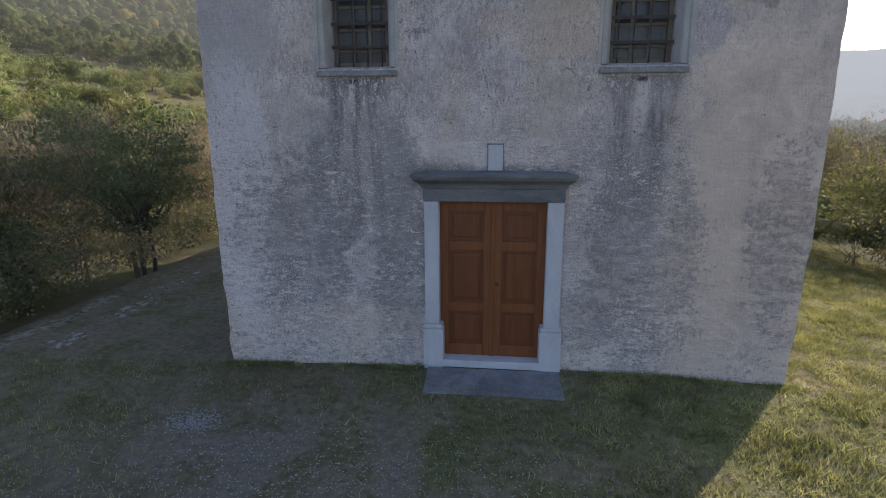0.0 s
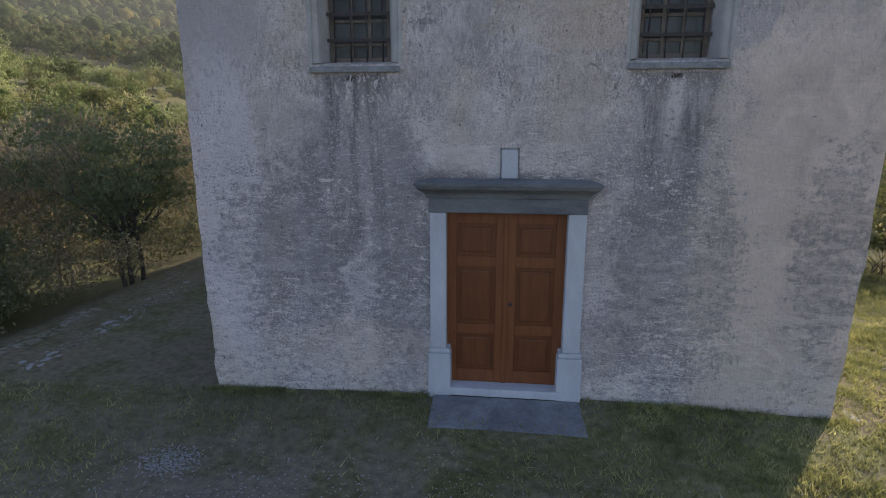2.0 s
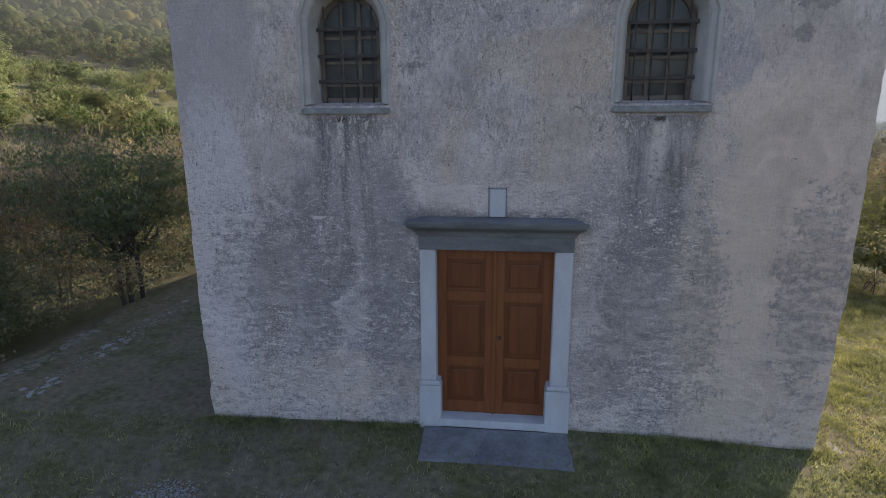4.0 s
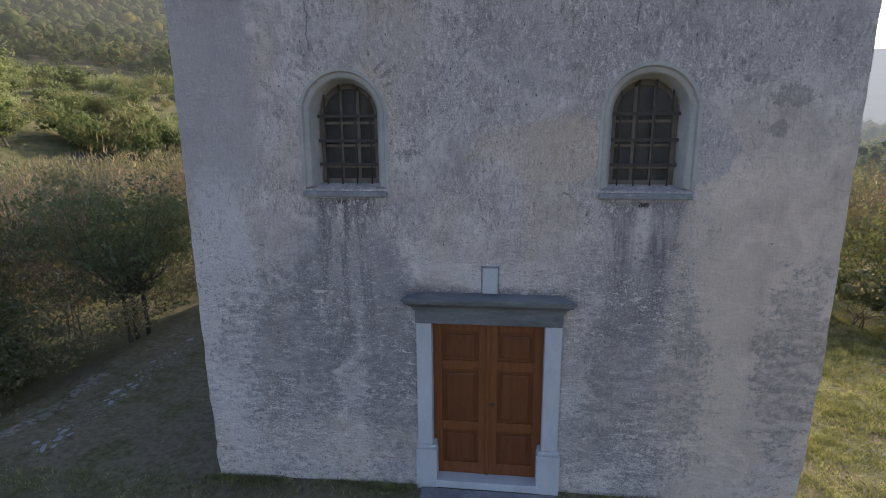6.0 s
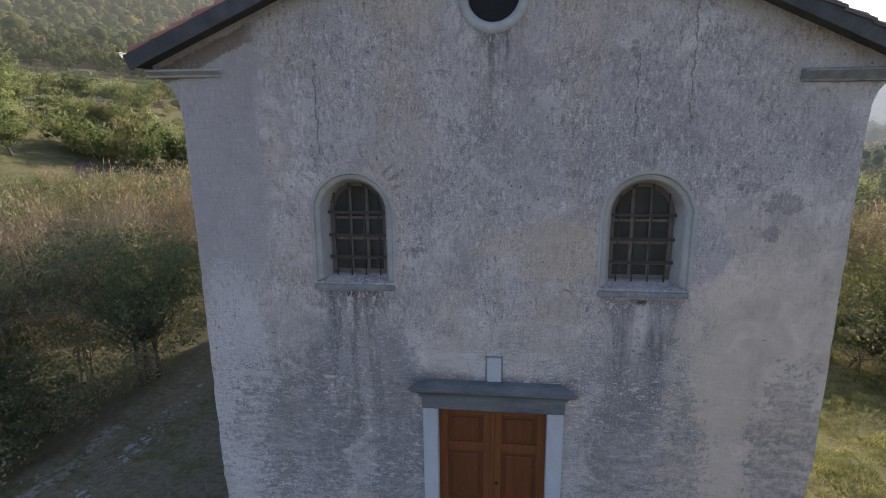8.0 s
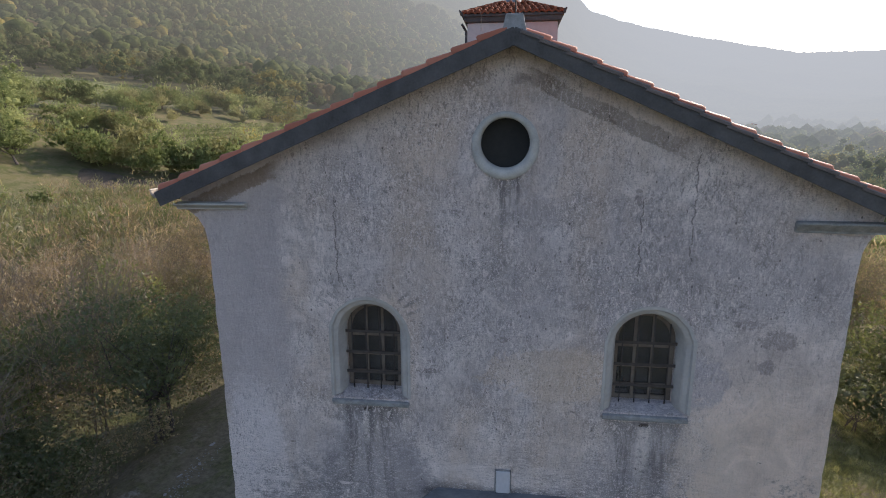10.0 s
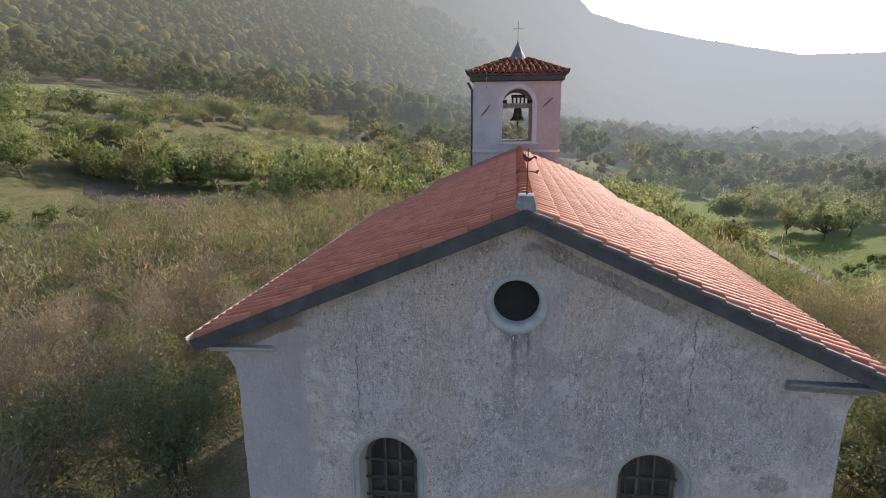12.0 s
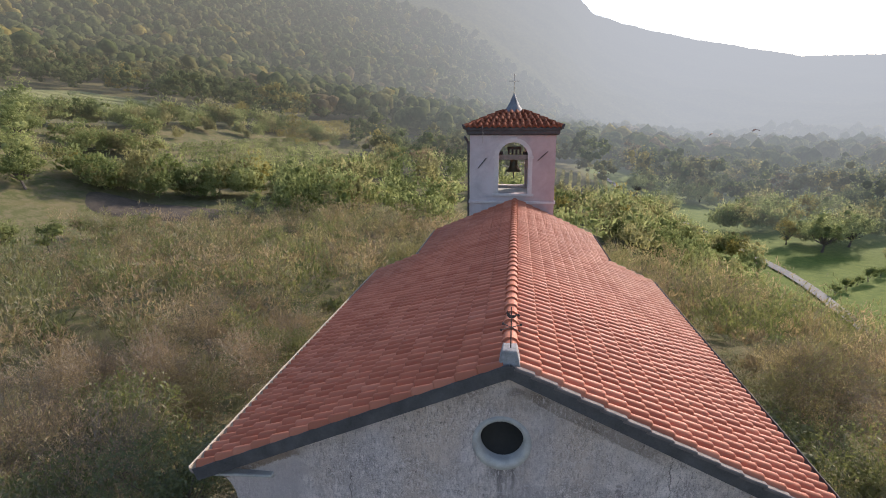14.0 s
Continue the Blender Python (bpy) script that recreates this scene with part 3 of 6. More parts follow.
def link_mesh(name, me, material, parent=None, smooth_faces=False):
    me.materials.append(material)
    if smooth_faces:
        me.polygons.foreach_set("use_smooth", np.ones(len(me.polygons), bool))
    ob = new(name, me)
    if parent is not None:
        ob.parent = parent
    return ob


rings = np.concatenate([np.linspace(0.02, 14, 60), 14 * np.geomspace(1.03, 31.5, 100)])
ground = link_mesh("ground", grid_mesh("ground", polar_sheet(rings, -180, 180, 361, ground_z)), M_GROUND, None, True)
tagged(ground, "worn grass and stony soil falling to wooded valley slopes", "ground", kind="structure")

# ---- church ----
RX, RZ = 0.05, 9.15          # ridge
EXL, EZL = -4.62, 7.20       # eaves of the nave
EXR, EZR = 4.62, 7.07
NAVE_Y0, NAVE_Y1, CHANCEL_Y1 = -0.30, 11.25, 15.78
church = thing("church", (0, 0, 0), "small old church with grey weathered plaster and red tiled roof", "church")

WINDOWS = ((-1.895, 0.405, 0.555), (1.925, 0.41, 0.56))
SILL_Z, SPRING = 4.27, 5.20
OCU = (-0.035, 7.875)
rnd = random.Random(4)


def rough_edge(a, b, n, amount):
    """Points from a to b, with a slightly uneven run."""
    return [(a[0] + (b[0] - a[0]) * k / n + rnd.uniform(-amount, amount), a[1] + (b[1] - a[1]) * k / n) for k in range(n)]


def roof_z(x):
    return RZ - (RX - x) * (RZ - EZL) / (RX - EXL) if x < RX else RZ - (x - RX) * (RZ - EZR) / (EXR - RX)


outline = [(-4.05, -1.6), (4.2, -1.6)]
outline += rough_edge((4.2, -0.3), (4.28, 2.0), 16, 0.017) + rough_edge((4.28, 2.0), (4.29, 6.35), 26, 0.009)
outline += [(4.31, 6.55), (4.36, 6.7), (4.46, 6.82), (4.5, roof_z(4.5) - 0.105), (RX, RZ - 0.11), (-4.5, roof_z(-4.5) - 0.105), (-4.42, 6.98), (-4.27, 6.86), (-4.18, 6.7), (-4.15, 6.5)]
outline += rough_edge((-4.14, 6.35), (-4.13, 2.0), 26, 0.009) + rough_edge((-4.13, 2.0), (-4.09, -0.4), 16, 0.017)
holes = [(arch_loop(cx, SILL_Z - 0.02, SPRING, r1), arch_loop(cx, SILL_Z + 0.03, SPRING, r0), 0.26) for cx, r0, r1 in WINDOWS]
holes.append((circle_loop(OCU[0], OCU[1] - 0.015, 0.37), circle_loop(OCU[0], OCU[1], 0.315), 0.20))
door_hole = [(-0.86, -0.02), (0.86, -0.02), (0.86, 2.5), (-0.86, 2.5)]
holes.append((door_hole, door_hole, 0.3))
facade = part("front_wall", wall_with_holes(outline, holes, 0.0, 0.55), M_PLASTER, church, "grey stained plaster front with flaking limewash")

# rough pale plaster bands that line the openings
for cx, r0, r1 in WINDOWS:
    bm = bmesh.new()
    wob = [1 + 0.012 * math.sin(i * 1.7 + cx) + 0.008 * math.sin(i * 0.6) for i in range(31)]
    loops = []
    for r, y, z0 in ((r1 + 0.03, 0.03, 0.0), (r1 + 0.028, -0.006, 0.0), (r1 - 0.012, -0.004, 0.0), (r1 - 0.03, 0.035, 0.0), (r0 + 0.068, 0.055, 0.01), (r0 + 0.05, 0.08, 0.01), (r0 - 0.006, 0.262, 0.02)):
        loops.append([bm.verts.new((cx + (x - cx) * (w if r > r0 + 0.06 else 1), y, z)) for (x, z), w in zip(arch_loop(cx, SILL_Z + z0, SPRING, r, 28), wob)])
    n = len(loops[0])
    for p, q in zip(loops, loops[1:]):
        for i in range(1, n):
            j = (i + 1) % n
            bm.faces.new((p[i], p[j], q[j], q[i]))
    part("window_surround", bm, M_REVEAL, church, "smooth pale plaster reveal")
bm = bmesh.new()
loops = [[bm.verts.new((x, y, z)) for x, z in circle_loop(OCU[0], OCU[1] - dz, r, 40)] for r, y, dz in ((0.43, 0.01, 0.03), (0.42, -0.022, 0.03), (0.335, -0.02, 0.01), (0.312, 0.04, 0.0), (0.312, 0.5, 0.0))]
for p, q in zip(loops, loops[1:]):
    for i in range(40):
        bm.faces.new((p[i], p[(i + 1) % 40], q[(i + 1) % 40], q[i]))
# near-black plate set into the opening, a little behind the ring
part("round_window_pane", circle_plate(OCU[0], OCU[1], 0.315, 0.15), M_DARK, church, "near-black pane that closes the round window")
part("round_window_ring", bm, M_RING, church, "pale moulded ring of the round window", True)

# side and end walls of the nave, chancel and floor
part("side_wall", boxed(-4.15, -3.65, 0.552, 11.1, -4.0, 7.2), M_SIDE, church)
part("side_wall", boxed(3.75, 4.27, 0.552, 11.1, -4.0, 7.1), M_SIDE, church)
end = [(-3.648, -4), (3.748, -4), (3.748, roof_z(3.748) - 0.12), (RX, RZ - 0.12), (-3.648, roof_z(-3.648) - 0.12)]
part("end_wall", wall_with_holes(end, [], 10.6, 11.1), M_SIDE, church)
chancel = [(-2.85, -4), (2.95, -4), (2.95, roof_z(2.95) - 0.12), (RX, RZ - 0.12), (-2.85, roof_z(-2.85) - 0.12)]
part("chancel_wall", wall_with_holes(chancel, [], 11.102, 15.7), M_SIDE, church)
part("floor_slab", boxed(-3.64, 3.74, 0.56, 10.59, -0.3, -0.02), M_DARK, church)


# windows: wooden casement with panes, iron grille, sill
def church_window(cx, r0, lit):
    win = new("window")
    win.parent = church
    ORIGIN[win.name] = Vector((0, 0, 0))
    y = 0.34
    rail = bmesh.new()
    a, b = arch_loop(cx, SILL_Z + 0.02, SPRING, r0, 24), arch_loop(cx, SILL_Z + 0.09, SPRING, r0 - 0.065, 24)
    vs = [[rail.verts.new((x, yy, z)) for x, z in lp] for lp, yy in ((a, y), (b, y), (b, y + 0.05), (a, y + 0.05))]
    for p, q in zip(vs, vs[1:]):
        for i in range(len(p)):
            rail.faces.new((p[i], p[(i + 1) % len(p)], q[(i + 1) % len(p)], q[i]))
    part("window_frame", rail, M_FRAME, win)
    for dx in (-0.12, 0.12):
        part("mullion", boxed(cx + dx - 0.02, cx + dx + 0.02, y, y + 0.045, SILL_Z + 0.08, SPRING + r0 * 0.9), M_FRAME, win)
    for z in (4.52, 4.80, 5.10):
        part("muntin", boxed(cx - r0 + 0.05, cx + r0 - 0.05, y + 0.002, y + 0.04, z - 0.018, z + 0.018), M_FRAME, win)
    pane = bmesh.new()
    pane.faces.new([pane.verts.new((x, y + 0.028, z)) for x, z in arch_loop(cx, SILL_Z + 0.03, SPRING, r0 - 0.03, 24)])
    ob = part("glass_pane", pane, M_GLASS_BRIGHT if lit else M_GLASS, win)
    ob.visible_shadow = False
    for k in range(4):
        x = cx + (k - 1.5) * 0.205
        top = SPRING + math.sqrt(max(r0 * r0 - (x - cx) ** 2, 0.0))
        part("grille_bar", tube(bmesh.new(), [(x, 0.235, SILL_Z), (x + rnd.uniform(-0.006, 0.006), 0.232, 4.8), (x, 0.235, top)], [0.011] * 3, 6), M_IRON, win, smooth=True)
    for z in (4.56, 4.87, 5.19):
        w = r0 - 0.002
        part("grille_bar", boxed(cx - w, cx + w, 0.218, 0.232, z - 0.02, z + 0.02, 0.003), M_IRON, win)
    sill = bmesh.new()
    box(sill, cx - 0.57, cx + 0.565, -0.045, 0.28, SILL_Z - 0.075, SILL_Z + 0.0, 0.022)
    for v in sill.verts:
        v.co.z -= 0.05 * (0.28 - v.co.y) / 0.35
        v.co.x += rnd.uniform(-0.006, 0.006)
    part("window_sill", sill, M_SILL, win, "grey weathered stone sill")
    return win


church_window(WINDOWS[0][0], WINDOWS[0][1], False)
church_window(WINDOWS[1][0], WINDOWS[1][1], True)


# portal: jambs with plinth blocks, threshold, frieze and cornice, two-leaf door
def portal():
    for s, x0, x1 in ((-1, -0.975, -0.765), (1, 0.765, 0.99)):
        part("door_jamb", boxed(x0, x1, -0.06, 0.25, 0.6, 2.44, 0.012), M_STONE, church, "pale limestone door jamb")
        foot = bmesh.new()
        a, b = (x0 - 0.03, x1 + 0.06) if s < 0 else (x0 - 0.06, x1 + 0.04)
        box(foot, a, b, -0.085, 0.25, -0.12, 0.53, 0.012)
        box(foot, a + 0.012, b - 0.012, -0.074, 0.25, 0.532, 0.598, 0.02)
        part("jamb_plinth", foot, M_STONE, church, "pale limestone plinth block")
    part("threshold", boxed(-0.73, 0.75, -0.10, 0.30, -0.06, 0.055, 0.012), M_STONE, church, "pale limestone threshold")
    part("door_frieze", boxed(-0.985, 0.995, -0.07, 0.25, 2.442, 2.63, 0.01), M_DARKSTONE, church, "dark stained stone frieze")
    prof = [(0.0, 2.632), (-0.09, 2.632), (-0.10, 2.66), (-0.115, 2.69), (-0.15, 2.72), (-0.19, 2.745), (-0.205, 2.76), (-0.205, 2.785), (-0.23, 2.79), (-0.235, 2.83), (-0.12, 2.86), (0.0, 2.87)]
    bm = bmesh.new()
    ends = []
    for s in (-1, 1):
        row = []
        for y, z in prof:
            reach = 0.925 - (y + 0.0) * 0.95
            row.append(bm.verts.new((s * reach + 0.003 * rnd.uniform(-1, 1), y + 0.001, z)))
        ends.append(row)
    for i in range(len(prof) - 1):
        bm.faces.new((ends[0][i], ends[1][i], ends[1][i + 1], ends[0][i + 1]))
    bm.faces.new(ends[0])
    bm.faces.new(ends[1])
    part("door_cornice", bm, M_DARKSTONE, church, "dark moulded stone cornice above the door")
    tablet = bmesh.new()
    box(tablet, -0.075, 0.125, -0.035, 0.02, 2.875, 3.225, 0.012)
    part("stone_tablet", tablet, M_STONE, church, "small blank pale stone tablet")
    rim = bmesh.new()
    box(rim, -0.094, -0.079, -0.022, 0.01, 2.872, 3.25)
    box(rim, 0.129, 0.14, -0.022, 0.01, 2.872, 3.25)
    box(rim, -0.094, 0.14, -0.022, 0.01, 3.23, 3.246)
    part("tablet_rim", rim, M_SILL, church)
    for s, x0, x1 in ((-1, -0.77, 0.006), (1, 0.010, 0.77)):
        leaf = new("door_leaf")
        leaf.parent = church
        ORIGIN[leaf.name] = Vector((0, 0, 0))
        leaf["label"] = "orange-brown varnished panelled door leaf"
        y = 0.11
        st = 0.13
        for a, b in ((x0, x0 + st), (x1 - st, x1)):
            part("stile", boxed(a, b, y, y + 0.055, 0.06, 2.45, 0.006), M_WOOD, leaf)
        zs = (0.06, 0.24, 0.76, 0.90, 1.70, 1.84, 2.28, 2.45)
        for z0, z1 in zip(zs[0::2], zs[1::2]):
            part("rail", boxed(x0 + st, x1 - st, y + 0.002, y + 0.053, z0, z1, 0.006), M_WOOD, leaf)
        for z0, z1 in zip(zs[1:-1:2], zs[2::2]):
            bm = bmesh.new()
            box(bm, x0 + st, x1 - st, y + 0.03, y + 0.045, z0, z1)
            box(bm, x0 + st + 0.055, x1 - st - 0.055, y + 0.008, y + 0.035, z0 + 0.055, z1 - 0.055, 0.016)
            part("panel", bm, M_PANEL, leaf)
        if s > 0:
            part("cover_strip", boxed(-0.022, 0.03, y - 0.02, y + 0.0, 0.06, 2.45, 0.008), M_WOOD, leaf)
            knob = lathe(bmesh.new(), [(0.001, 0.0), (0.022, 0.004), (0.026, 0.02), (0.012, 0.03), (0.010, 0.05)], (0, 0), 12)
            for v in knob.verts:
                v.co = Vector((0.075 + v.co.x, y - 0.05 + v.co.z, 1.20 + v.co.y))
            part("door_knob", knob, M_IRON, leaf, "dark iron knob", True)


portal()

# stone shelves at the foot of the gable
for name, x0, x1, z0, z1 in (("eave_return", -4.52, -3.52, 6.985, 7.09), ("eave_return", 3.5, 4.56, 6.80, 6.95)):
    bm = bmesh.new()
    box(bm, x0, x1, -0.17, 0.02, z0, z1, 0.03)
    for v in bm.verts:
        if v.co.z < (z0 + z1) / 2 and v.co.y < -0.05:
            v.co.y += 0.08
        if (x0 < 0 and v.co.x > x1 - 0.1) or (x0 > 0 and v.co.x < x0 + 0.1):
            v.co.y = min(v.co.y + 0.06, 0.02)
    part(name, bm, M_SILL if x0 > 0 else M_RING, church, "grey stained plaster ledge below the eave")


# roof: boarded slopes, clay tiles, ridge caps, verge boards, gutters
def slope_frame(x1, z1, side):
    """Origin at the ridge and the axes down the slope, along it and off it."""
    top = Vector((RX, 0, RZ))
    down = (Vector((x1, 0, z1)) - top)
    length = down.length
    u = down.normalized()
    v = Vector((0, 1, 0)) * side
    return top, u, v, u.cross(v), length


TILE_W, TILE_G = 0.226, 0.331


def tile_profile(w, lip=0.044, long=0.41):
    """One interlocking clay tile with a shallow pan and a broad roll: verts and quads, u down, v across, n up."""
    cross = [(0.0, 0.010), (0.07, 0.0), (0.24, 0.0), (0.30, 0.018), (0.37, 0.052), (0.47, 0.076), (0.58, 0.086), (0.70, 0.083), (0.81, 0.066), (0.91, 0.034), (1.0, 0.006)]
    vs, fs = [], []
    k = len(cross)
    for u, up, sh in ((0.0, 0.0, 1.0), (long - 0.025, lip, 1.0), (long, lip - 0.006, 0.94)):
        vs += [(u, a * w, b * sh + up) for a, b in cross]
    vs += [(long + 0.002, a * w, b * 0.5 - 0.012) for a, b in cross]
    for i in range(k - 1):
        for q in range(3):
            fs.append((q * k + i, (q + 1) * k + i, (q + 1) * k + i + 1, q * k + i + 1))
    return np.array(vs), np.array(fs)


def lay_tiles(name, top, u, v, n, y0, y1, s0, s1, side, near_y, parent, keep=None):
    """Courses of tiles from s0 to s1 down the slope; those nearer than near_y are pieces of their own."""
    cols = max(1, round((y1 - y0) / TILE_W))
    rows = max(1, round((s1 - s0) / TILE_G))
    w, g = (y1 - y0) / cols, (s1 - s0) / rows
    vs, fs = tile_profile(w * 1.01, long=g * 1.12)
    me = quick_mesh(name, vs, fs)
    me.materials.append(M_TILE)
    rng = random.Random(11 if side > 0 else 12)
    allv, allf, count = [], [], 0
    base = ORIGIN[parent.name]
    for r in range(rows):
        for c in range(cols):
            y = y0 + c * w if side > 0 else y0 + (c + 1) * w
            at = top + u * (s0 + r * g + rng.uniform(-0.006, 0.006)) + Vector((0, y, 0)) + n * (0.016 + rng.uniform(0, 0.005))
            if keep and not keep(at + u * g * 0.5):
                continue
            if y < near_y:
                ob = new(name, me)
                ob.matrix_world = Matrix.Translation(at - base) @ Matrix((u, v, n)).transposed().to_4x4() @ pose(0, 0, 0, rng.uniform(-0.4, 0.4), rng.uniform(-0.15, 0.15), rng.uniform(-0.4, 0.4))
                ob.parent = parent
                ORIGIN[ob.name] = base
            else:
                m = np.array((u, v, n))
                allv.append(vs @ m + np.array(at - base))
                allf.append(fs + count)
                count += len(vs)
    if allv:
        big = link_mesh(name + "_field", quick_mesh(name + "_field", np.concatenate(allv), np.concatenate(allf)), M_TILE, parent)
        tagged(big, kind="stuff")


def roof_slope(side, x1, z1, y0, y1, near_y):
    """A boarded slope of the roof with its own tiles."""
    top, u, v, n, length = slope_frame(x1, z1, side)
    bm = bmesh.new()
    corners = []
    for off in (-0.10, 0.0):
        corners.append([bm.verts.new(top + u * s + Vector((0, y, 0)) + n * off) for s, y in ((0.0, y0), (length, y0), (length, y1), (0.0, y1))])
    a, b = corners
    bm.faces.new(a)
    bm.faces.new(b)
    for i in range(4):
        bm.faces.new((a[i], a[(i + 1) % 4], b[(i + 1) % 4], b[i]))
    slope = part("roof_slope", bm, M_DARKWOOD, church, "tiled roof slope of orange-red clay")
    ROOFS.append((slope, top, u, v, n, y0, y1, length, side, near_y))
    # verge board along the free front edge and gutter along the eave
    board = bmesh.new()
    q = []
    for yy in (y0 - 0.03, y0 + 0.0):
        q.append([board.verts.new(top + u * s + Vector((0, yy, 0)) + n * o) for s, o in ((-0.01, 0.058), (length + 0.02, 0.058), (length + 0.02, -0.135), (-0.04, -0.135))])
    board.faces.new(q[0])
    board.faces.new(q[1])
    for i in range(4):
        board.faces.new((q[0][i], q[0][(i + 1) % 4], q[1][(i + 1) % 4], q[1][i]))
    part("verge_board", board, M_DARKWOOD, church, "dark wooden verge board")
    count = round(length / 0.345)
    for k in range(count if side > 0 else 0):
        piece = bmesh.new()
        s0, s1 = length * k / count + (0.06 if k == 0 else -0.03), length * (k + 1) / count
        ends = []
        for sk, lift in ((s0, 0.045), (s1, 0.074)):
            ends.append([piece.verts.new(top + u * sk + Vector((0, y0 + yy, 0)) + n * (o + lift)) for yy, o in ((-0.05, -0.03), (-0.05, 0.0), (-0.035, 0.014), (0.05, 0.014), (0.05, 0.0), (-0.036, -0.004), (-0.036, -0.03))])
        piece.faces.new(ends[0])
        piece.faces.new(ends[1])
        for i in range(7):
            piece.faces.new((ends[0][i], ends[0][(i + 1) % 7], ends[1][(i + 1) % 7], ends[1][i]))
        part("verge_tile", piece, M_VERGE, church)
    gut = bmesh.new()
    e = top + u * (length + 0.015) + Vector((0, 0, 0.085))
    ring = [(math.cos(a), math.sin(a)) for a in np.linspace(math.pi, 2 * math.pi, 9)]
    lipx = [(rr, c, d) for rr in (0.088, 0.080) for c, d in (ring if rr > 0.085 else ring[::-1])]
    rows = [[gut.verts.new((e.x + c * rr, yy, e.z - 0.01 + d * rr * 1.1)) for rr, c, d in lipx] for yy in (y0 - 0.02, y1)]
    k = len(rows[0])
    for i in range(k):
        gut.faces.new((rows[0][i], rows[0][(i + 1) % k], rows[1][(i + 1) % k], rows[1][i]))
    tube(gut, [(e.x + side * 0.086, y0 - 0.02, e.z), (e.x + side * 0.086, y1, e.z)], [0.013, 0.013], 6)
    part("gutter", gut, M_DARKWOOD if side > 0 else M_LIGHTMETAL, church, "dark half-round gutter" if side > 0 else "tan painted half-round gutter")


ROOFS = []
roof_slope(-1, EXL, EZL, NAVE_Y0, NAVE_Y1, 1.95)
roof_slope(1, EXR, EZR, NAVE_Y0, NAVE_Y1, 1.95)
roof_slope(-1, -3.2, roof_z(-3.2), NAVE_Y1 + 0.03, CHANCEL_Y1, -9)
roof_slope(1, 3.2, roof_z(3.2), NAVE_Y1 + 0.03, CHANCEL_Y1, -9)

part("apex_plate", boxed(RX - 0.10, RX + 0.10, NAVE_Y0 - 0.036, NAVE_Y0 - 0.004, RZ - 0.15, RZ + 0.03), M_DARKWOOD, church)

# stone at the front end of the ridge, with a weather vane
stone = bmesh.new()
box(stone, -0.12, 0.22, -0.29, 0.10, 9.10, 9.37, 0.025)
for v in stone.verts:
    up = (v.co.z - 9.10) / 0.27
    v.co.x = RX + (v.co.x - RX) * (1 - 0.42 * up)
    v.co.y = -0.10 + (v.co.y + 0.10) * (1 - 0.25 * up)
    if up < 0.3:
        v.co.z -= abs(v.co.x - RX) * 0.32
part("ridge_stone", stone, M_SILL, church, "grey stone block at the end of the ridge")

vane = thing("weather_vane", (0.06, -0.12, 9.33), "dark iron weather vane on the ridge stone", "weather vane")
part("rod", tube(bmesh.new(), [(0.06, -0.12, 9.29), (0.06, -0.12, 9.95)], [0.010, 0.006], 8), M_IRON, vane)
for a in (0.7, 0.7 + math.pi / 2):
    c, s = 0.17 * math.cos(a), 0.17 * math.sin(a)
    bm = tube(bmesh.new(), [(0.06 - c, -0.12 - s, 9.66), (0.06 + c, -0.12 + s, 9.66)], [0.006, 0.006], 6)
    for e in (-1, 1):
        box(bm, 0.06 + e * c - 0.014, 0.06 + e * c + 0.014, -0.12 + e * s - 0.006, -0.12 + e * s + 0.006, 9.645, 9.675)
    part("pointer_arm", bm, M_IRON, vane)
bm = bmesh.new()
sil = [(-0.085, 9.93), (-0.10, 9.86), (-0.075, 9.80), (-0.03, 9.765), (0.03, 9.765), (0.075, 9.79), (0.10, 9.82), (0.13, 9.825), (0.15, 9.80), (0.165, 9.83), (0.14, 9.86), (0.105, 9.855), (0.06, 9.83), (0.0, 9.83), (-0.03, 9.85), (-0.045, 9.90), (-0.06, 9.87)]
two = [[bm.verts.new((0.06 + x * 0.68, yy, 9.84 + (z - 9.84) * 0.72)) for x, z in sil] for yy in (-0.125, -0.117)]
bm.faces.new(two[0])
bm.faces.new(two[1])
for i in range(len(sil)):
    bm.faces.new((two[0][i], two[0][(i + 1) % len(sil)], two[1][(i + 1) % len(sil)], two[1][i]))
part("wind_plate", bm, M_IRON, vane, "flat cut iron wind plate")

# stone slab before the door
slab = bmesh.new()
box(slab, -0.92, 1.03, -0.85, -0.10, -0.30, -0.062, 0.02)
for v in slab.verts:
    v.co.x += 0.02 * math.sin(7 * v.co.y)
    v.co.z -= 0.03 * (v.co.y < -0.4) + 0.02 * (v.co.x > 0) * (v.co.y < -0.4)
step = part("doorstep", slab, simple("worn_step_stone", (0.11, 0.108, 0.115), (0.28, 0.275, 0.29), 2.2, 0.85, 0.4, 0, 0.015), None, "")
tagged(step, "worn grey stone slab before the church door", "doorstep")

# ---- bell tower ----
TX, TY, TH = -0.095, 17.5, 1.725
tower = thing("bell_tower", (TX, TY, -4.0), "square bell tower with pinkish plaster and tiled pyramid roof", "bell tower")
OPEN = (TX + 0.045, 0.60, 9.45, 10.92)


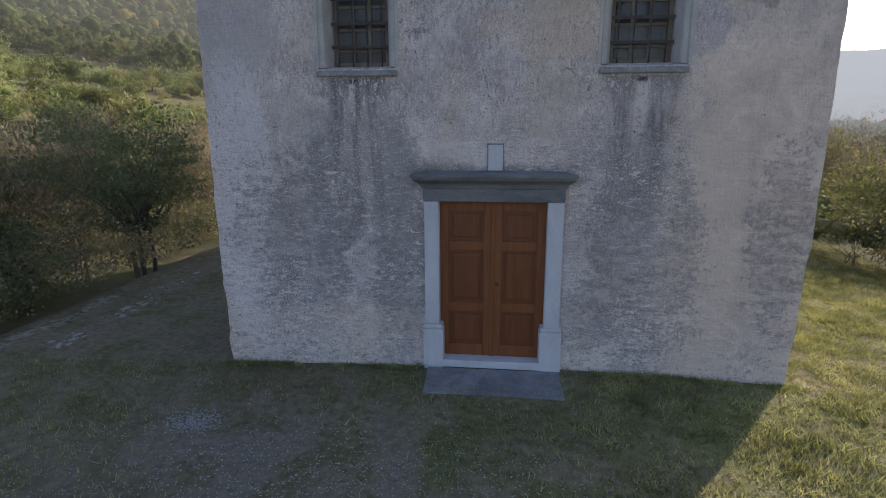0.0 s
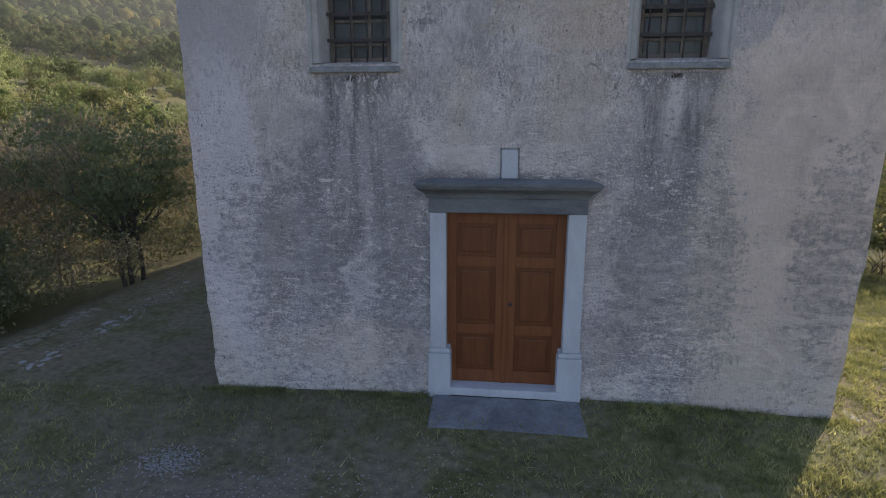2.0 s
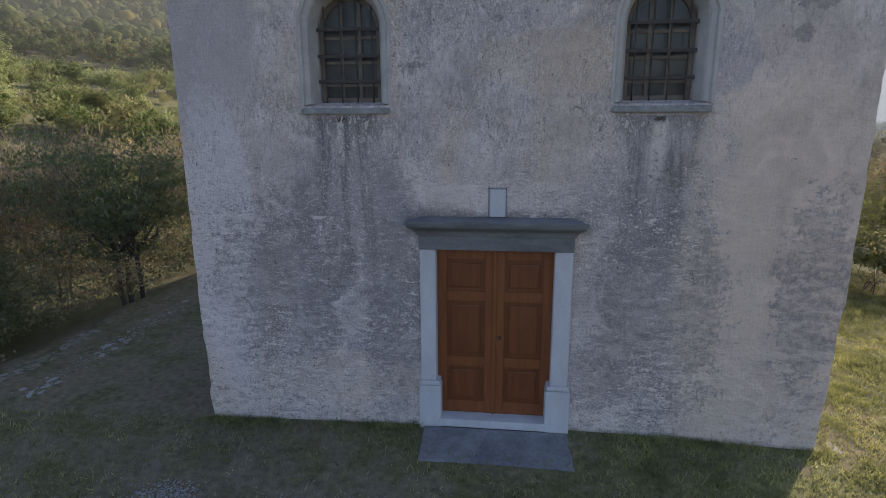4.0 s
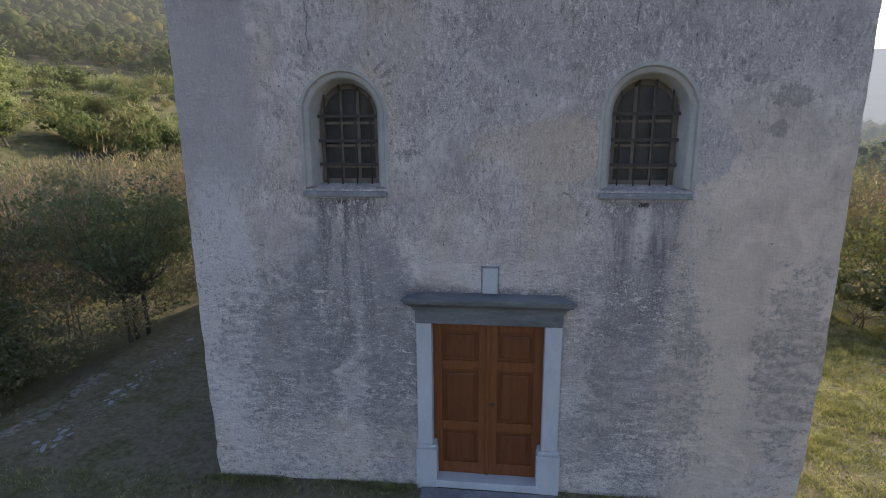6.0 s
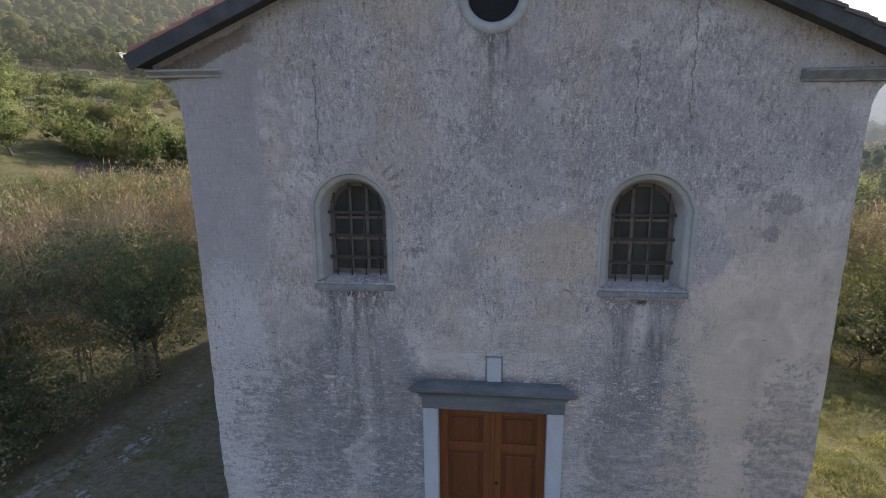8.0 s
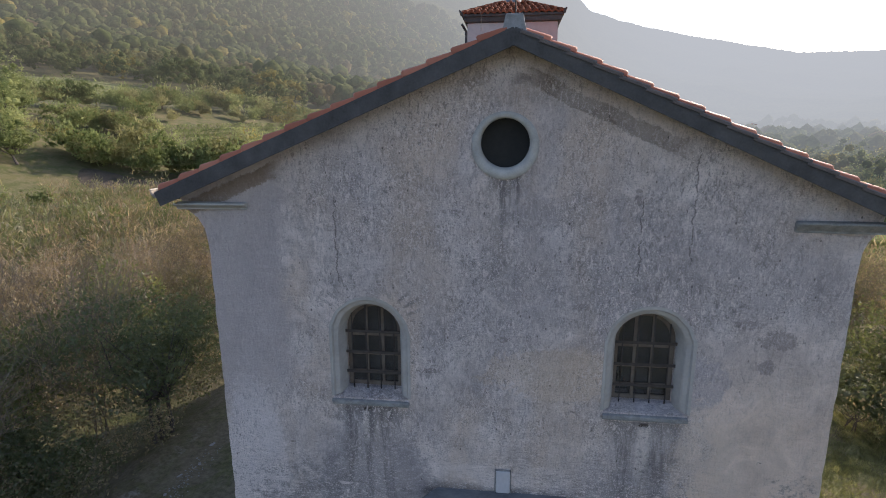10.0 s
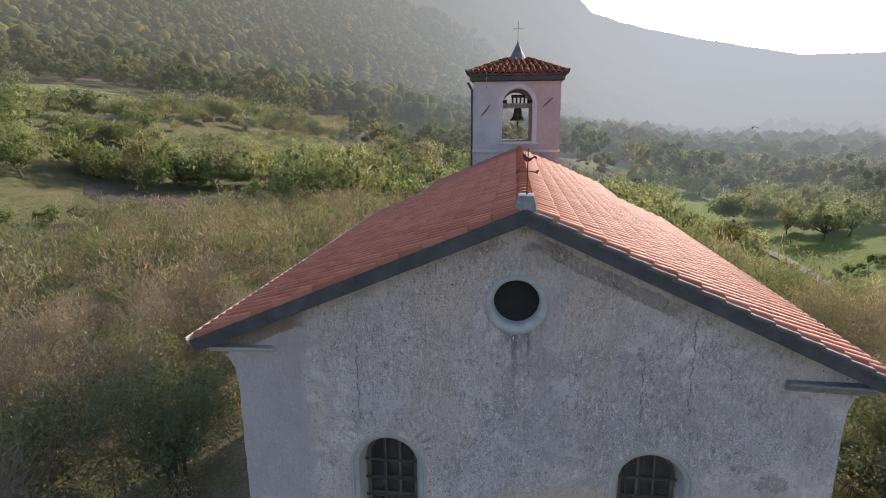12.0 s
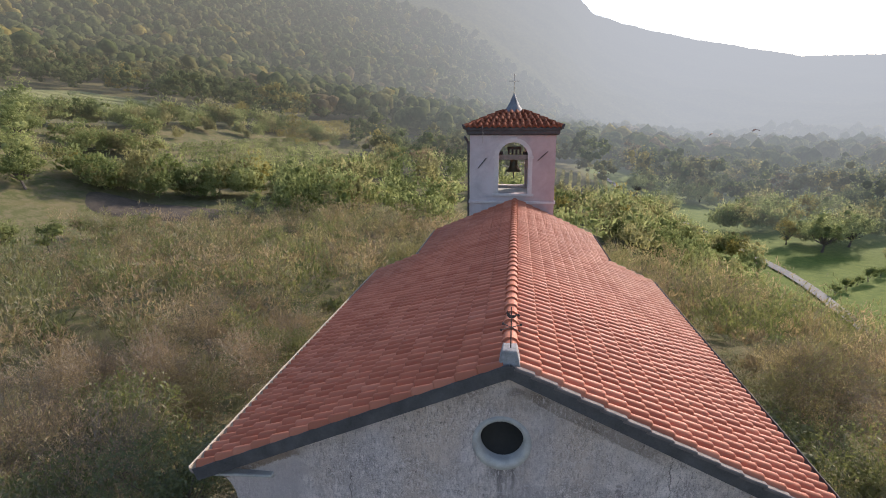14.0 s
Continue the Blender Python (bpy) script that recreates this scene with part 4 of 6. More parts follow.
def tower_wall(turn):
    o = [(-TH, -4.0), (TH, -4.0), (TH, 11.8), (-TH, 11.8)]
    cx = 0.045
    lp = arch_loop(cx, OPEN[2], OPEN[3], OPEN[1], 20)
    bm = wall_with_holes(o, [(lp, lp, -TH + 0.2)], -TH, -TH + 0.42)
    for v in bm.verts:
        if turn % 2 and abs(v.co.x) > TH - 0.01:
            v.co.x *= (TH - 0.425) / TH
    bmesh.ops.transform(bm, matrix=Matrix.Translation((TX, TY, 0)) @ Matrix.Rotation(turn * math.pi / 2, 4, "Z"), verts=bm.verts)
    part("tower_wall", bm, M_TOWER, tower)
    # raised pale band round the arch with imposts, and sill
    bm = bmesh.new()
    a, b = arch_loop(cx, OPEN[2] - 0.0, OPEN[3], OPEN[1] + 0.17, 24), arch_loop(cx, OPEN[2], OPEN[3], OPEN[1] - 0.002, 24)
    vs = [[bm.verts.new((x, y, z)) for x, z in lp] for lp, y in ((a, -TH + 0.01), (a, -TH - 0.035), (b, -TH - 0.035), (b, -TH + 0.1))]
    for p, q in zip(vs, vs[1:]):
        for i in range(1, len(p)):
            bm.faces.new((p[i], p[(i + 1) % len(p)], q[(i + 1) % len(p)], q[i]))
    for s in (-1, 1):
        box(bm, cx + s * 0.69 - 0.12, cx + s * 0.69 + 0.12, -TH - 0.055, -TH + 0.01, OPEN[3] - 0.05, OPEN[3] + 0.05, 0.008)
    box(bm, cx - 0.85, cx + 0.85, -TH - 0.07, -TH + 0.3, OPEN[2] - 0.10, OPEN[2] - 0.003, 0.01)
    box(bm, cx - 0.12, cx + 0.12, -TH - 0.06, -TH + 0.01, OPEN[3] + 0.6, OPEN[3] + 0.79, 0.01)
    bmesh.ops.transform(bm, matrix=Matrix.Translation((TX, TY, 0)) @ Matrix.Rotation(turn * math.pi / 2, 4, "Z"), verts=bm.verts)
    part("arch_surround", bm, M_STONE_PINK, tower, "pale stone arch surround")


M_STONE_PINK = simple("pale_tower_stone", (0.46, 0.42, 0.40), (0.60, 0.56, 0.53), 4.0, 0.85, 0.2)
for k in range(4):
    tower_wall(k)
band = bmesh.new()
for x0, x1, y0, y1 in ((-TH - 0.05, TH + 0.05, -TH - 0.05, -TH - 0.002), (-TH - 0.05, TH + 0.05, TH + 0.002, TH + 0.05), (-TH - 0.05, -TH - 0.002, -TH, TH), (TH + 0.002, TH + 0.05, -TH, TH)):
    box(band, TX + x0, TX + x1, TY + y0, TY + y1, 9.04, 9.14, 0.012)
part("string_course", band, M_STONE_PINK, tower)
part("belfry_floor", boxed(TX - 1.3, TX + 1.3, TY - 1.3, TY + 1.3, 9.2, 9.33), M_SIDE, tower)
part("belfry_ceiling", boxed(TX - 1.3, TX + 1.3, TY - 1.3, TY + 1.3, 11.7, 11.78), M_DARKWOOD, tower)
part("bell_beam", boxed(TX - 1.32, TX + 1.32, TY - 1.05, TY - 0.85, 10.78, 10.98, 0.01), simple("grey_beam", (0.26, 0.24, 0.22), (0.38, 0.35, 0.32), 5.0, 0.9, 0.2), tower, "weathered grey beam")
bell = lathe(bmesh.new(), [(0.02, 10.80), (0.11, 10.79), (0.15, 10.74), (0.17, 10.62), (0.20, 10.48), (0.26, 10.38), (0.33, 10.31), (0.32, 10.29), (0.25, 10.36), (0.14, 10.62), (0.02, 10.7)], (TX + 0.06, TY - 0.95), 24)
part("bell", bell, M_BRONZE, tower, "dark bronze bell", True)
part("clapper", tube(bmesh.new(), [(TX + 0.06, TY - 0.95, 10.7), (TX + 0.06, TY - 0.95, 10.2), (TX + 0.06, TY - 0.95, 9.98)], [0.015, 0.03, 0.02], 8), M_IRON, tower)
yoke = bmesh.new()
for x in (-0.22, -0.06, 0.10, 0.26):
    box(yoke, TX + 0.02 + x, TX + 0.10 + x, TY - 1.0, TY - 0.9, 10.99, 11.24, 0.01)
box(yoke, TX - 0.22, TX + 0.36, TY - 1.02, TY - 0.88, 11.2, 11.32, 0.02)
part("bell_yoke", yoke, M_IRON, tower, "dark iron and wood yoke")
for x in (-0.52, 0.52):
    part("bell_bracket", boxed(TX + x - 0.09, TX + x + 0.13, TY - 1.0, TY - 0.9, 10.985, 11.12, 0.01), M_IRON, tower)
for x, z, a in ((-1.22, 10.68, 0.9), (1.22, 10.98, 0.75)):
    c, s = 0.27 * math.cos(a), 0.27 * math.sin(a)
    part("wall_anchor", tube(bmesh.new(), [(TX + x - c, TY - TH - 0.02, z - s), (TX + x, TY - TH - 0.03, z), (TX + x + c, TY - TH - 0.02, z + s)], [0.016, 0.022, 0.016], 6), M_IRON, tower, "slanted iron wall anchor")
part("downpipe", tube(bmesh.new(), [(TX - TH - 0.05, TY - TH - 0.03, 7.0), (TX - TH - 0.05, TY - TH - 0.03, 11.5), (TX - TH - 0.2, TY - TH - 0.2, 11.75)], [0.05] * 3, 8), M_DARKWOOD, tower, "dark downpipe")
part("lightning_cable", tube(bmesh.new(), [(TX - 1.2, TY - TH - 0.25, 12.15), (TX - 1.18, TY - TH - 0.29, 11.9), (TX - 1.2, TY - TH - 0.03, 11.5)], [0.012] * 3, 6), M_LIGHTMETAL, tower)
EAVE = 1.93
eaves = bmesh.new()
lay = [(TH + 0.02, 11.80), (TH + 0.12, 11.84), (EAVE - 0.06, 12.0), (EAVE, 12.02), (EAVE, 12.10), (EAVE - 0.05, 12.12)]
rows4 = [[eaves.verts.new((TX + a * h, TY + b * h, z)) for a, b in ((-1, -1), (1, -1), (1, 1), (-1, 1))] for h, z in lay]
for p, q in zip(rows4, rows4[1:]):
    for i in range(4):
        eaves.faces.new((p[i], p[(i + 1) % 4], q[(i + 1) % 4], q[i]))
part("eaves_board", eaves, M_DARKWOOD, tower, "dark boarded eaves")
for a, b in ((-1, -1), (1, -1), (1, 1), (-1, 1)):
    part("corner_horn", tube(bmesh.new(), [(TX + a * (EAVE - 0.15), TY + b * (EAVE - 0.15), 12.08), (TX + a * EAVE, TY + b * EAVE, 12.10), (TX + a * (EAVE + 0.08), TY + b * (EAVE + 0.08), 12.24)], [0.07, 0.07, 0.03], 6), M_DARKWOOD, tower)
TOP_H, TOP_Z = 0.40, 12.74
spire = lathe(bmesh.new(), [(0.52, 12.68), (0.41, 12.77), (0.30, 12.91), (0.18, 13.13), (0.07, 13.38), (0.012, 13.52)], (TX, TY), 4 * 5)
part("spire_cap", spire, M_ZINC, tower, "grey sheet-metal spire cap", True)
cross = tube(bmesh.new(), [(TX, TY, 13.45), (TX, TY, 14.3)], [0.018, 0.013], 6)
tube(cross, [(TX - 0.22, TY, 14.0), (TX + 0.22, TY, 14.0)], [0.013, 0.013], 6)
part("cross", cross, M_LIGHTMETAL, tower, "thin metal cross")
pyr = bmesh.new()
lo = [pyr.verts.new((TX + a * (EAVE - 0.02), TY + b * (EAVE - 0.02), 12.11)) for a, b in ((-1, -1), (1, -1), (1, 1), (-1, 1))]
hi = [pyr.verts.new((TX + a * TOP_H, TY + b * TOP_H, TOP_Z)) for a, b in ((-1, -1), (1, -1), (1, 1), (-1, 1))]
for i in range(4):
    pyr.faces.new((lo[i], lo[(i + 1) % 4], hi[(i + 1) % 4], hi[i]))
pyr.faces.new(hi)
tower_roof = part("tower_roof", pyr, M_DARKWOOD, tower, "low pyramid of red barrel tiles")

# ---- vegetation ----
RG = np.random.default_rng(21)


def unit(n, rng):
    v = rng.normal(size=(n, 3))
    return v / np.linalg.norm(v, axis=1)[:, None]


def leaf_quads(centres, size, rng, slim=0.7, out=None, loose=0.55):
    """A small leaf clump at each centre, turned at random or loosely facing outwards: verts and quads."""
    n = len(centres)
    a = unit(n, rng)
    if out is None:
        b = np.cross(a, unit(n, rng))
    else:
        face = out + rng.normal(size=(n, 3)) * loose
        face /= np.linalg.norm(face, axis=1)[:, None]
        a = np.cross(face, a)
        a /= np.linalg.norm(a, axis=1)[:, None]
        b = np.cross(face, a)
    b /= np.linalg.norm(b, axis=1)[:, None]
    s = size * rng.uniform(0.55, 1.3, n)[:, None]
    a, b = a * s, b * s * slim
    v = np.stack([centres - a * 0.5, centres + b * 0.42 + a * 0.08, centres + a * 0.5, centres - b * 0.42 + a * 0.08], 1).reshape(-1, 3)
    return v, np.arange(4 * n).reshape(n, 4)


def twig_blades(starts, ends, width):
    """Thin tapering twigs as slim kites, so that each one has two edges and a tip."""
    d = ends - starts
    side = np.cross(d, np.array([0.3, 0.8, 0.2]))
    side /= np.maximum(np.linalg.norm(side, axis=1)[:, None], 1e-6)
    mid = starts + d * 0.35
    v = np.stack([starts, mid + side * width, ends, mid - side * width], 1).reshape(-1, 3)
    return v, np.arange(4 * len(starts)).reshape(-1, 4)


def crown_centres(n, height, radius, base, lobes, rng, lobe=(0.34, 0.58)):
    """Leaf places on the outsides of several lobes, which leave gaps between them; also the lobes and their radii."""
    mid = base + (height - base) * 0.5
    d = unit(lobes, rng)
    c = d * rng.uniform(0.25, 0.72, lobes)[:, None] * np.array([radius, radius, (height - base) * 0.5])
    c[:, 2] += mid
    lr = rng.uniform(*lobe, lobes) * radius
    pick = rng.integers(0, lobes, n)
    dd = unit(n, rng)
    dd[:, 2] = np.abs(dd[:, 2]) * 0.35 + dd[:, 2] * 0.65
    p = c[pick] + dd * (lr[pick] * rng.uniform(0.6, 1.1, n))[:, None]
    return p, c, dd, lr


def ico_shape(level):
    """Vertices and triangles of a round ball, to be made uneven."""
    bm = bmesh.new()
    bmesh.ops.create_icosphere(bm, subdivisions=level, radius=1.0)
    shape = np.array([v.co[:] for v in bm.verts]), np.array([[v.index for v in f.verts] for f in bm.faces])
    bm.free()
    return shape


ICO = {1: ico_shape(1), 2: ico_shape(2)}


def clumps(c, r, rng, low=0.65, high=1.25, level=1):
    """Uneven dense hearts of foliage, one in each lobe: verts and triangles."""
    iv, fv = ICO[level]
    n = len(c)
    tall = rng.uniform(0.75, 1.1, (n, 1, 1)) * np.array([0, 0, 1.0]) + np.array([1.0, 1.0, 0])
    v = c[:, None, :] + iv[None] * tall * (r[:, None, None] * rng.uniform(low, high, (n, len(iv), 1)))
    f = fv[None] + (np.arange(n) * len(iv))[:, None, None]
    return v.reshape(-1, 3), f.reshape(-1, 3)


def sprigs(centres, size, rng, out, slim=0.2, rise=0.8):
    """Slim leafy shoots that rise outwards from the crown: verts and quads."""
    n = len(centres)
    a = out * 0.55 + np.array([0, 0, rise]) + rng.normal(size=(n, 3)) * 0.42
    a /= np.linalg.norm(a, axis=1)[:, None]
    b = np.cross(a, unit(n, rng))
    b /= np.maximum(np.linalg.norm(b, axis=1)[:, None], 1e-6)
    s = size * rng.uniform(0.5, 1.4, n)[:, None]
    a, b = a * s, b * s * slim
    v = np.stack([centres - a * 0.5, centres + b * 0.5, centres + a * 0.5, centres - b * 0.5], 1).reshape(-1, 3)
    return v, np.arange(4 * n).reshape(n, 4)


def both_quads(p, q):
    return np.concatenate([p[0], q[0]]), np.concatenate([p[1], q[1] + len(p[0])])


def join_leaves(v, f, cv, cf):
    """Leaves and dense hearts in one set of triangles."""
    tri = np.concatenate([f[:, [0, 1, 2]], f[:, [0, 2, 3]]])
    return np.concatenate([cv, v]), np.concatenate([cf, tri + len(cv)])


def limbs(height, radius, base, centres, thick, rng, stems=1):
    """Trunk that tapers into limbs towards the lobes of the crown."""
    bm = bmesh.new()
    for s in range(stems):
        foot = Vector((rng.uniform(-0.15, 0.15) * (stems > 1) * 2, rng.uniform(-0.15, 0.15) * (stems > 1) * 2, -0.35))
        fork = Vector((rng.uniform(-0.12, 0.12) * radius, rng.uniform(-0.12, 0.12) * radius, base + 0.15 * (height - base)))
        t = thick / stems ** 0.5
        tube(bm, [foot, foot.lerp(fork, 0.5) + Vector((rng.uniform(-0.08, 0.08) * base, rng.uniform(-0.08, 0.08) * base, 0)), fork], [t * 1.25, t * 0.9, t * 0.75], 7)
        for c in centres[s::stems]:
            c = Vector(c)
            m = fork.lerp(c, 0.5) + Vector((rng.uniform(-0.1, 0.1) * radius, rng.uniform(-0.1, 0.1) * radius, -0.08 * radius))
            tube(bm, [fork, m, c], [t * 0.5, t * 0.3, t * 0.08], 5)
    return bm


def tree(name, seed, height, radius, base, lobes, leaves, size, leaf, bark, label, thick=0.14, stems=1, twigs=0, category="tree", heart=0.0, lobe=(0.34, 0.58), shoots=0, twig=0.007):
    """One tree or shrub at the origin: a trunk with limbs, a crown of leaves, and for thin ones a spray of twigs."""
    rng = np.random.default_rng(seed)
    ob = thing(name, (0, 0, 0), label, category)
    p, c, out, lr = crown_centres(leaves, height, radius, base, lobes, rng, lobe)
    part("trunk", limbs(height, radius, base, c, thick, rng, stems), bark, ob)
    if twigs:
        k = rng.integers(0, lobes, twigs)
        a = c[k] + rng.normal(size=(twigs, 3)) * radius * 0.14
        way = (a - np.array([0, 0, height * 0.35])) * 0.4 + np.array([0, 0, 0.25])
        way += rng.normal(size=(twigs, 3)) * 0.55
        way *= (rng.uniform(0.4, 1.2, twigs) * radius * 0.36)[:, None] / np.linalg.norm(way, axis=1)[:, None]
        v, f = twig_blades(a - way * 0.3, a + way, twig)
        tagged(link_mesh("twig_spray", quick_mesh("twig_spray", v, f), M_TWIG, ob), kind="stuff")
    v, f = leaf_quads(p, size, rng, 0.7, out, 0.6)
    if shoots:
        at, _, way, _ = crown_centres(shoots, height, radius, base, lobes, np.random.default_rng(seed), lobe)
        v, f = both_quads((v, f), sprigs(at, size * 2.4, rng, way, 0.13))
    if heart:
        v, f = join_leaves(v, f, *clumps(c, lr * heart, rng, level=2))
    link_mesh("crown", quick_mesh("crown", v, f), leaf, ob, True)
    return ob


def place(ob, spots, group, taken=False):
    """Sets the first of a kind down at the first spot and copies at the rest: (x, y, turn, scale)."""
    for i, (x, y, turn, scale) in enumerate(spots):
        m = pose(x, y, gz(x, y) - 0.05, 0, 0, turn)
        it = ob if i == 0 else copy_thing(ob, m)
        if i == 0:
            it.matrix_basis = m
        it.scale = (scale * (0.9 + 0.2 * ((i * 37) % 10) / 10), scale, scale * (0.88 + 0.24 * ((i * 53) % 10) / 10))
        if len(spots) > 1:
            it["group"] = group


# open ground between the woods: (x, y, half width, half depth, turn)
CLEAR = ((-138, 166, 36, 19, 0), (-71, 152, 17, 36, -12), (-62, 78, 20, 12, 10), (-50, 243, 24, 14, 0), (-75, 205, 11, 34, -5),
         (17, 158, 10, 30, 6), (52, 150, 13, 17, 0), (43, 84, 9, 20, -5), (60, 94, 14, 12, 10), (64, 113, 9, 9, 0), (-60, 55, 9, 6, 0))
ROAD = ((43.0, 52), (45.2, 70), (48.0, 89), (47.2, 105), (45.2, 122), (39.0, 140), (33, 165), (30, 200), (36, 240))


def road_x(y):
    return np.interp(y, [p[1] for p in ROAD], [p[0] for p in ROAD])


def is_field(x, y, grow=1.0):
    o = np.zeros(np.shape(x), bool)
    for cx, cy, a, b, turn in CLEAR:
        t = math.radians(turn)
        dx, dy = x - cx, y - cy
        u, v = dx * math.cos(t) + dy * math.sin(t), -dx * math.sin(t) + dy * math.cos(t)
        o |= (u / (a * grow)) ** 2 + (v / (b * grow)) ** 2 < 1
    return o


def is_open(x, y):
    o = is_field(x, y) | (np.abs(x - 0.5) < 11) & (y < 28)
    o |= (np.abs(x - road_x(y)) < 4.5) & (y > 50) & (y < 245)
    return o


def scatter(x0, x1, y0, y1, gap, rng):
    """Uneven places on a grid of that spacing, outside the open ground."""
    gx, gy = np.meshgrid(np.arange(x0, x1, gap), np.arange(y0, y1, gap))
    x = gx.ravel() + rng.uniform(-0.45, 0.45, gx.size) * gap
    y = gy.ravel() + rng.uniform(-0.45, 0.45, gx.size) * gap
    ok = ~is_open(x, y)
    return x[ok], y[ok]


# thicket round the knoll: single shrubs close by, one mass further down
SHRUBS = [
    tree("shrub", 31, 5.0, 2.5, 0.5, 22, 2300, 0.10, M_LEAF_OLIVE, M_TWIG, "tangled shrub with sparse olive-yellow autumn leaves", 0.05, 5, 700, "shrub", 0.0, (0.24, 0.46), 1500),
    tree("shrub", 32, 5.3, 2.4, 0.6, 22, 1900, 0.08, M_LEAF_RUST, M_TWIG, "half-bare shrub with rust-brown autumn leaves", 0.05, 5, 1000, "shrub", 0.0, (0.24, 0.44), 1700),
    tree("shrub", 33, 4.4, 2.3, 0.3, 22, 2900, 0.12, M_LEAF_GREEN, M_BARK, "dense green leafy shrub on the slope", 0.05, 4, 160, "shrub", 0.0, (0.24, 0.46), 700),
    tree("shrub", 34, 5.3, 2.5, 0.7, 20, 1100, 0.07, M_LEAF_RUST, M_TWIG, "nearly bare grey-brown twiggy shrub", 0.05, 6, 1500, "shrub", 0.0, (0.24, 0.44), 1500),
]
for ob in SHRUBS:
    ob["category"] = "shrub"
xs, ys = scatter(-34, 40, -9, 46, 2.7, RG)
edge = np.maximum(np.maximum(-9.6 - xs, xs - 9.8), np.where(ys > 24, ys - 24, 0))
side = np.where(xs < 0, xs < -9.8, (xs > 10.2) | (ys > 28)) & ((ys > 2) | (xs < 0))
seen = side & (ys > np.abs(xs) * 0.55 - 13)
xs, ys = xs[seen], ys[seen]
near = np.hypot(xs, ys + 7) < 31
spots = [[], [], [], []]
for x, y in zip(xs[near], ys[near]):
    w = (0.36, 0.38, 0.12, 0.14) if x < 0 else (0.34, 0.18, 0.26, 0.22)
    spots[RG.choice(4, p=w)].append((x, y, RG.uniform(0, 360), RG.uniform(0.72, 1.1)))
for ob, sp in zip(SHRUBS, spots):
    place(ob, sp, "shrubs round the knoll")


def mass(name, x, y, kinds, label, grow=(0.65, 1.4), heart=0.9, height=None, level=1, shoots=0, lobe=(0.34, 0.56), slim=0.12):
    """Many far plants of a few kinds as one mesh for each leaf colour. kinds: share, material, height, radius, leaves, size, lobes."""
    shares = np.array([k[0] for k in kinds], float)
    which = RG.choice(len(kinds), len(x), p=shares / shares.sum())
    for i, (_, leaf, h, r, leaves, size, lobes) in enumerate(kinds):
        at = which == i
        px, py = x[at], y[at]
        if not len(px):
            continue
        pz = (height or ground_z)(px, py)
        tv, to, cc, cr, sv, so = [], [], [], [], [], []
        for j in range(len(px)):
            s, wide = RG.uniform(*grow), RG.uniform(0.85, 1.15)
            here = np.array([px[j], py[j], pz[j]])
            c, lob, dd, lr = crown_centres(leaves + shoots, h * s, r * s * wide, h * s * 0.05, lobes, RG, lobe)
            tv.append(c[:leaves] + here)
            to.append(dd[:leaves])
            sv.append(c[leaves:] + here)
            so.append(dd[leaves:])
            cc.append(lob + here)
            cr.append(lr)
        v, f = leaf_quads(np.concatenate(tv), size, RG, 0.75, np.concatenate(to), 0.5)
        if shoots:
            v, f = both_quads((v, f), sprigs(np.concatenate(sv), size * 2.5, RG, np.concatenate(so), slim))
        if heart:
            v, f = join_leaves(v, f, *clumps(np.concatenate(cc), np.concatenate(cr) * heart, RG, level=level))
        ob = link_mesh(name, quick_mesh(name, v, f), leaf, None, True)
        tagged(ob, label[i], "bushes" if h < 5 else "woods", kind="stuff")


def stems_mass(x, y, per, h, r, long=1.2, wide=0.016):
    """Bare upright twigs over a thicket, as one mesh."""
    n = len(x) * per
    bx, by = np.repeat(x, per), np.repeat(y, per)
    a = np.stack([bx + RG.normal(size=n) * r * 0.5, by + RG.normal(size=n) * r * 0.5, ground_z(bx, by) + RG.uniform(0.3, 0.75, n) * h], 1)
    way = RG.normal(size=(n, 3)) * 0.6 + np.array([0, 0, 0.8])
    way *= (RG.uniform(0.5, 1.3, n) / np.linalg.norm(way, axis=1))[:, None]
    v, f = twig_blades(a, a + way * long, wide)
    ob = link_mesh("bare_twigs", quick_mesh("bare_twigs", v, f), M_TWIG)
    tagged(ob, "bare grey-brown twigs rising over the thicket", "twigs", kind="stuff")


farx, fary = xs[~near], ys[~near]
x2, y2 = scatter(-62, -34, 2, 72, 2.9, RG)
x3, y3 = scatter(-34, 34, 46, 80, 3.0, RG)
x4, y4 = scatter(34, 52, 8, 62, 2.8, RG)
bx, by = np.concatenate([farx, x2, x3, x4]), np.concatenate([fary, y2, y3, y4])
inside = by > np.abs(bx) * 0.55 - 13
bx, by = bx[inside], by[inside]
stems_mass(bx[bx < 20], by[bx < 20], 40, 5.0, 2.2, 0.9, 0.012)
mass("thicket", bx, by, ((0.40, M_LEAF_OLIVE, 4.8, 2.4, 130, 0.18, 10), (0.38, M_LEAF_RUST, 4.7, 2.3, 100, 0.17, 10), (0.24, M_LEAF_GREEN, 4.6, 2.4, 190, 0.2, 10)),
     ("olive-yellow autumn thicket on the slope", "rust-brown half-bare thicket on the slope", "green thicket on the slope"), (0.45, 1.5), 0.0, None, 1, 340, (0.22, 0.44), 0.15)

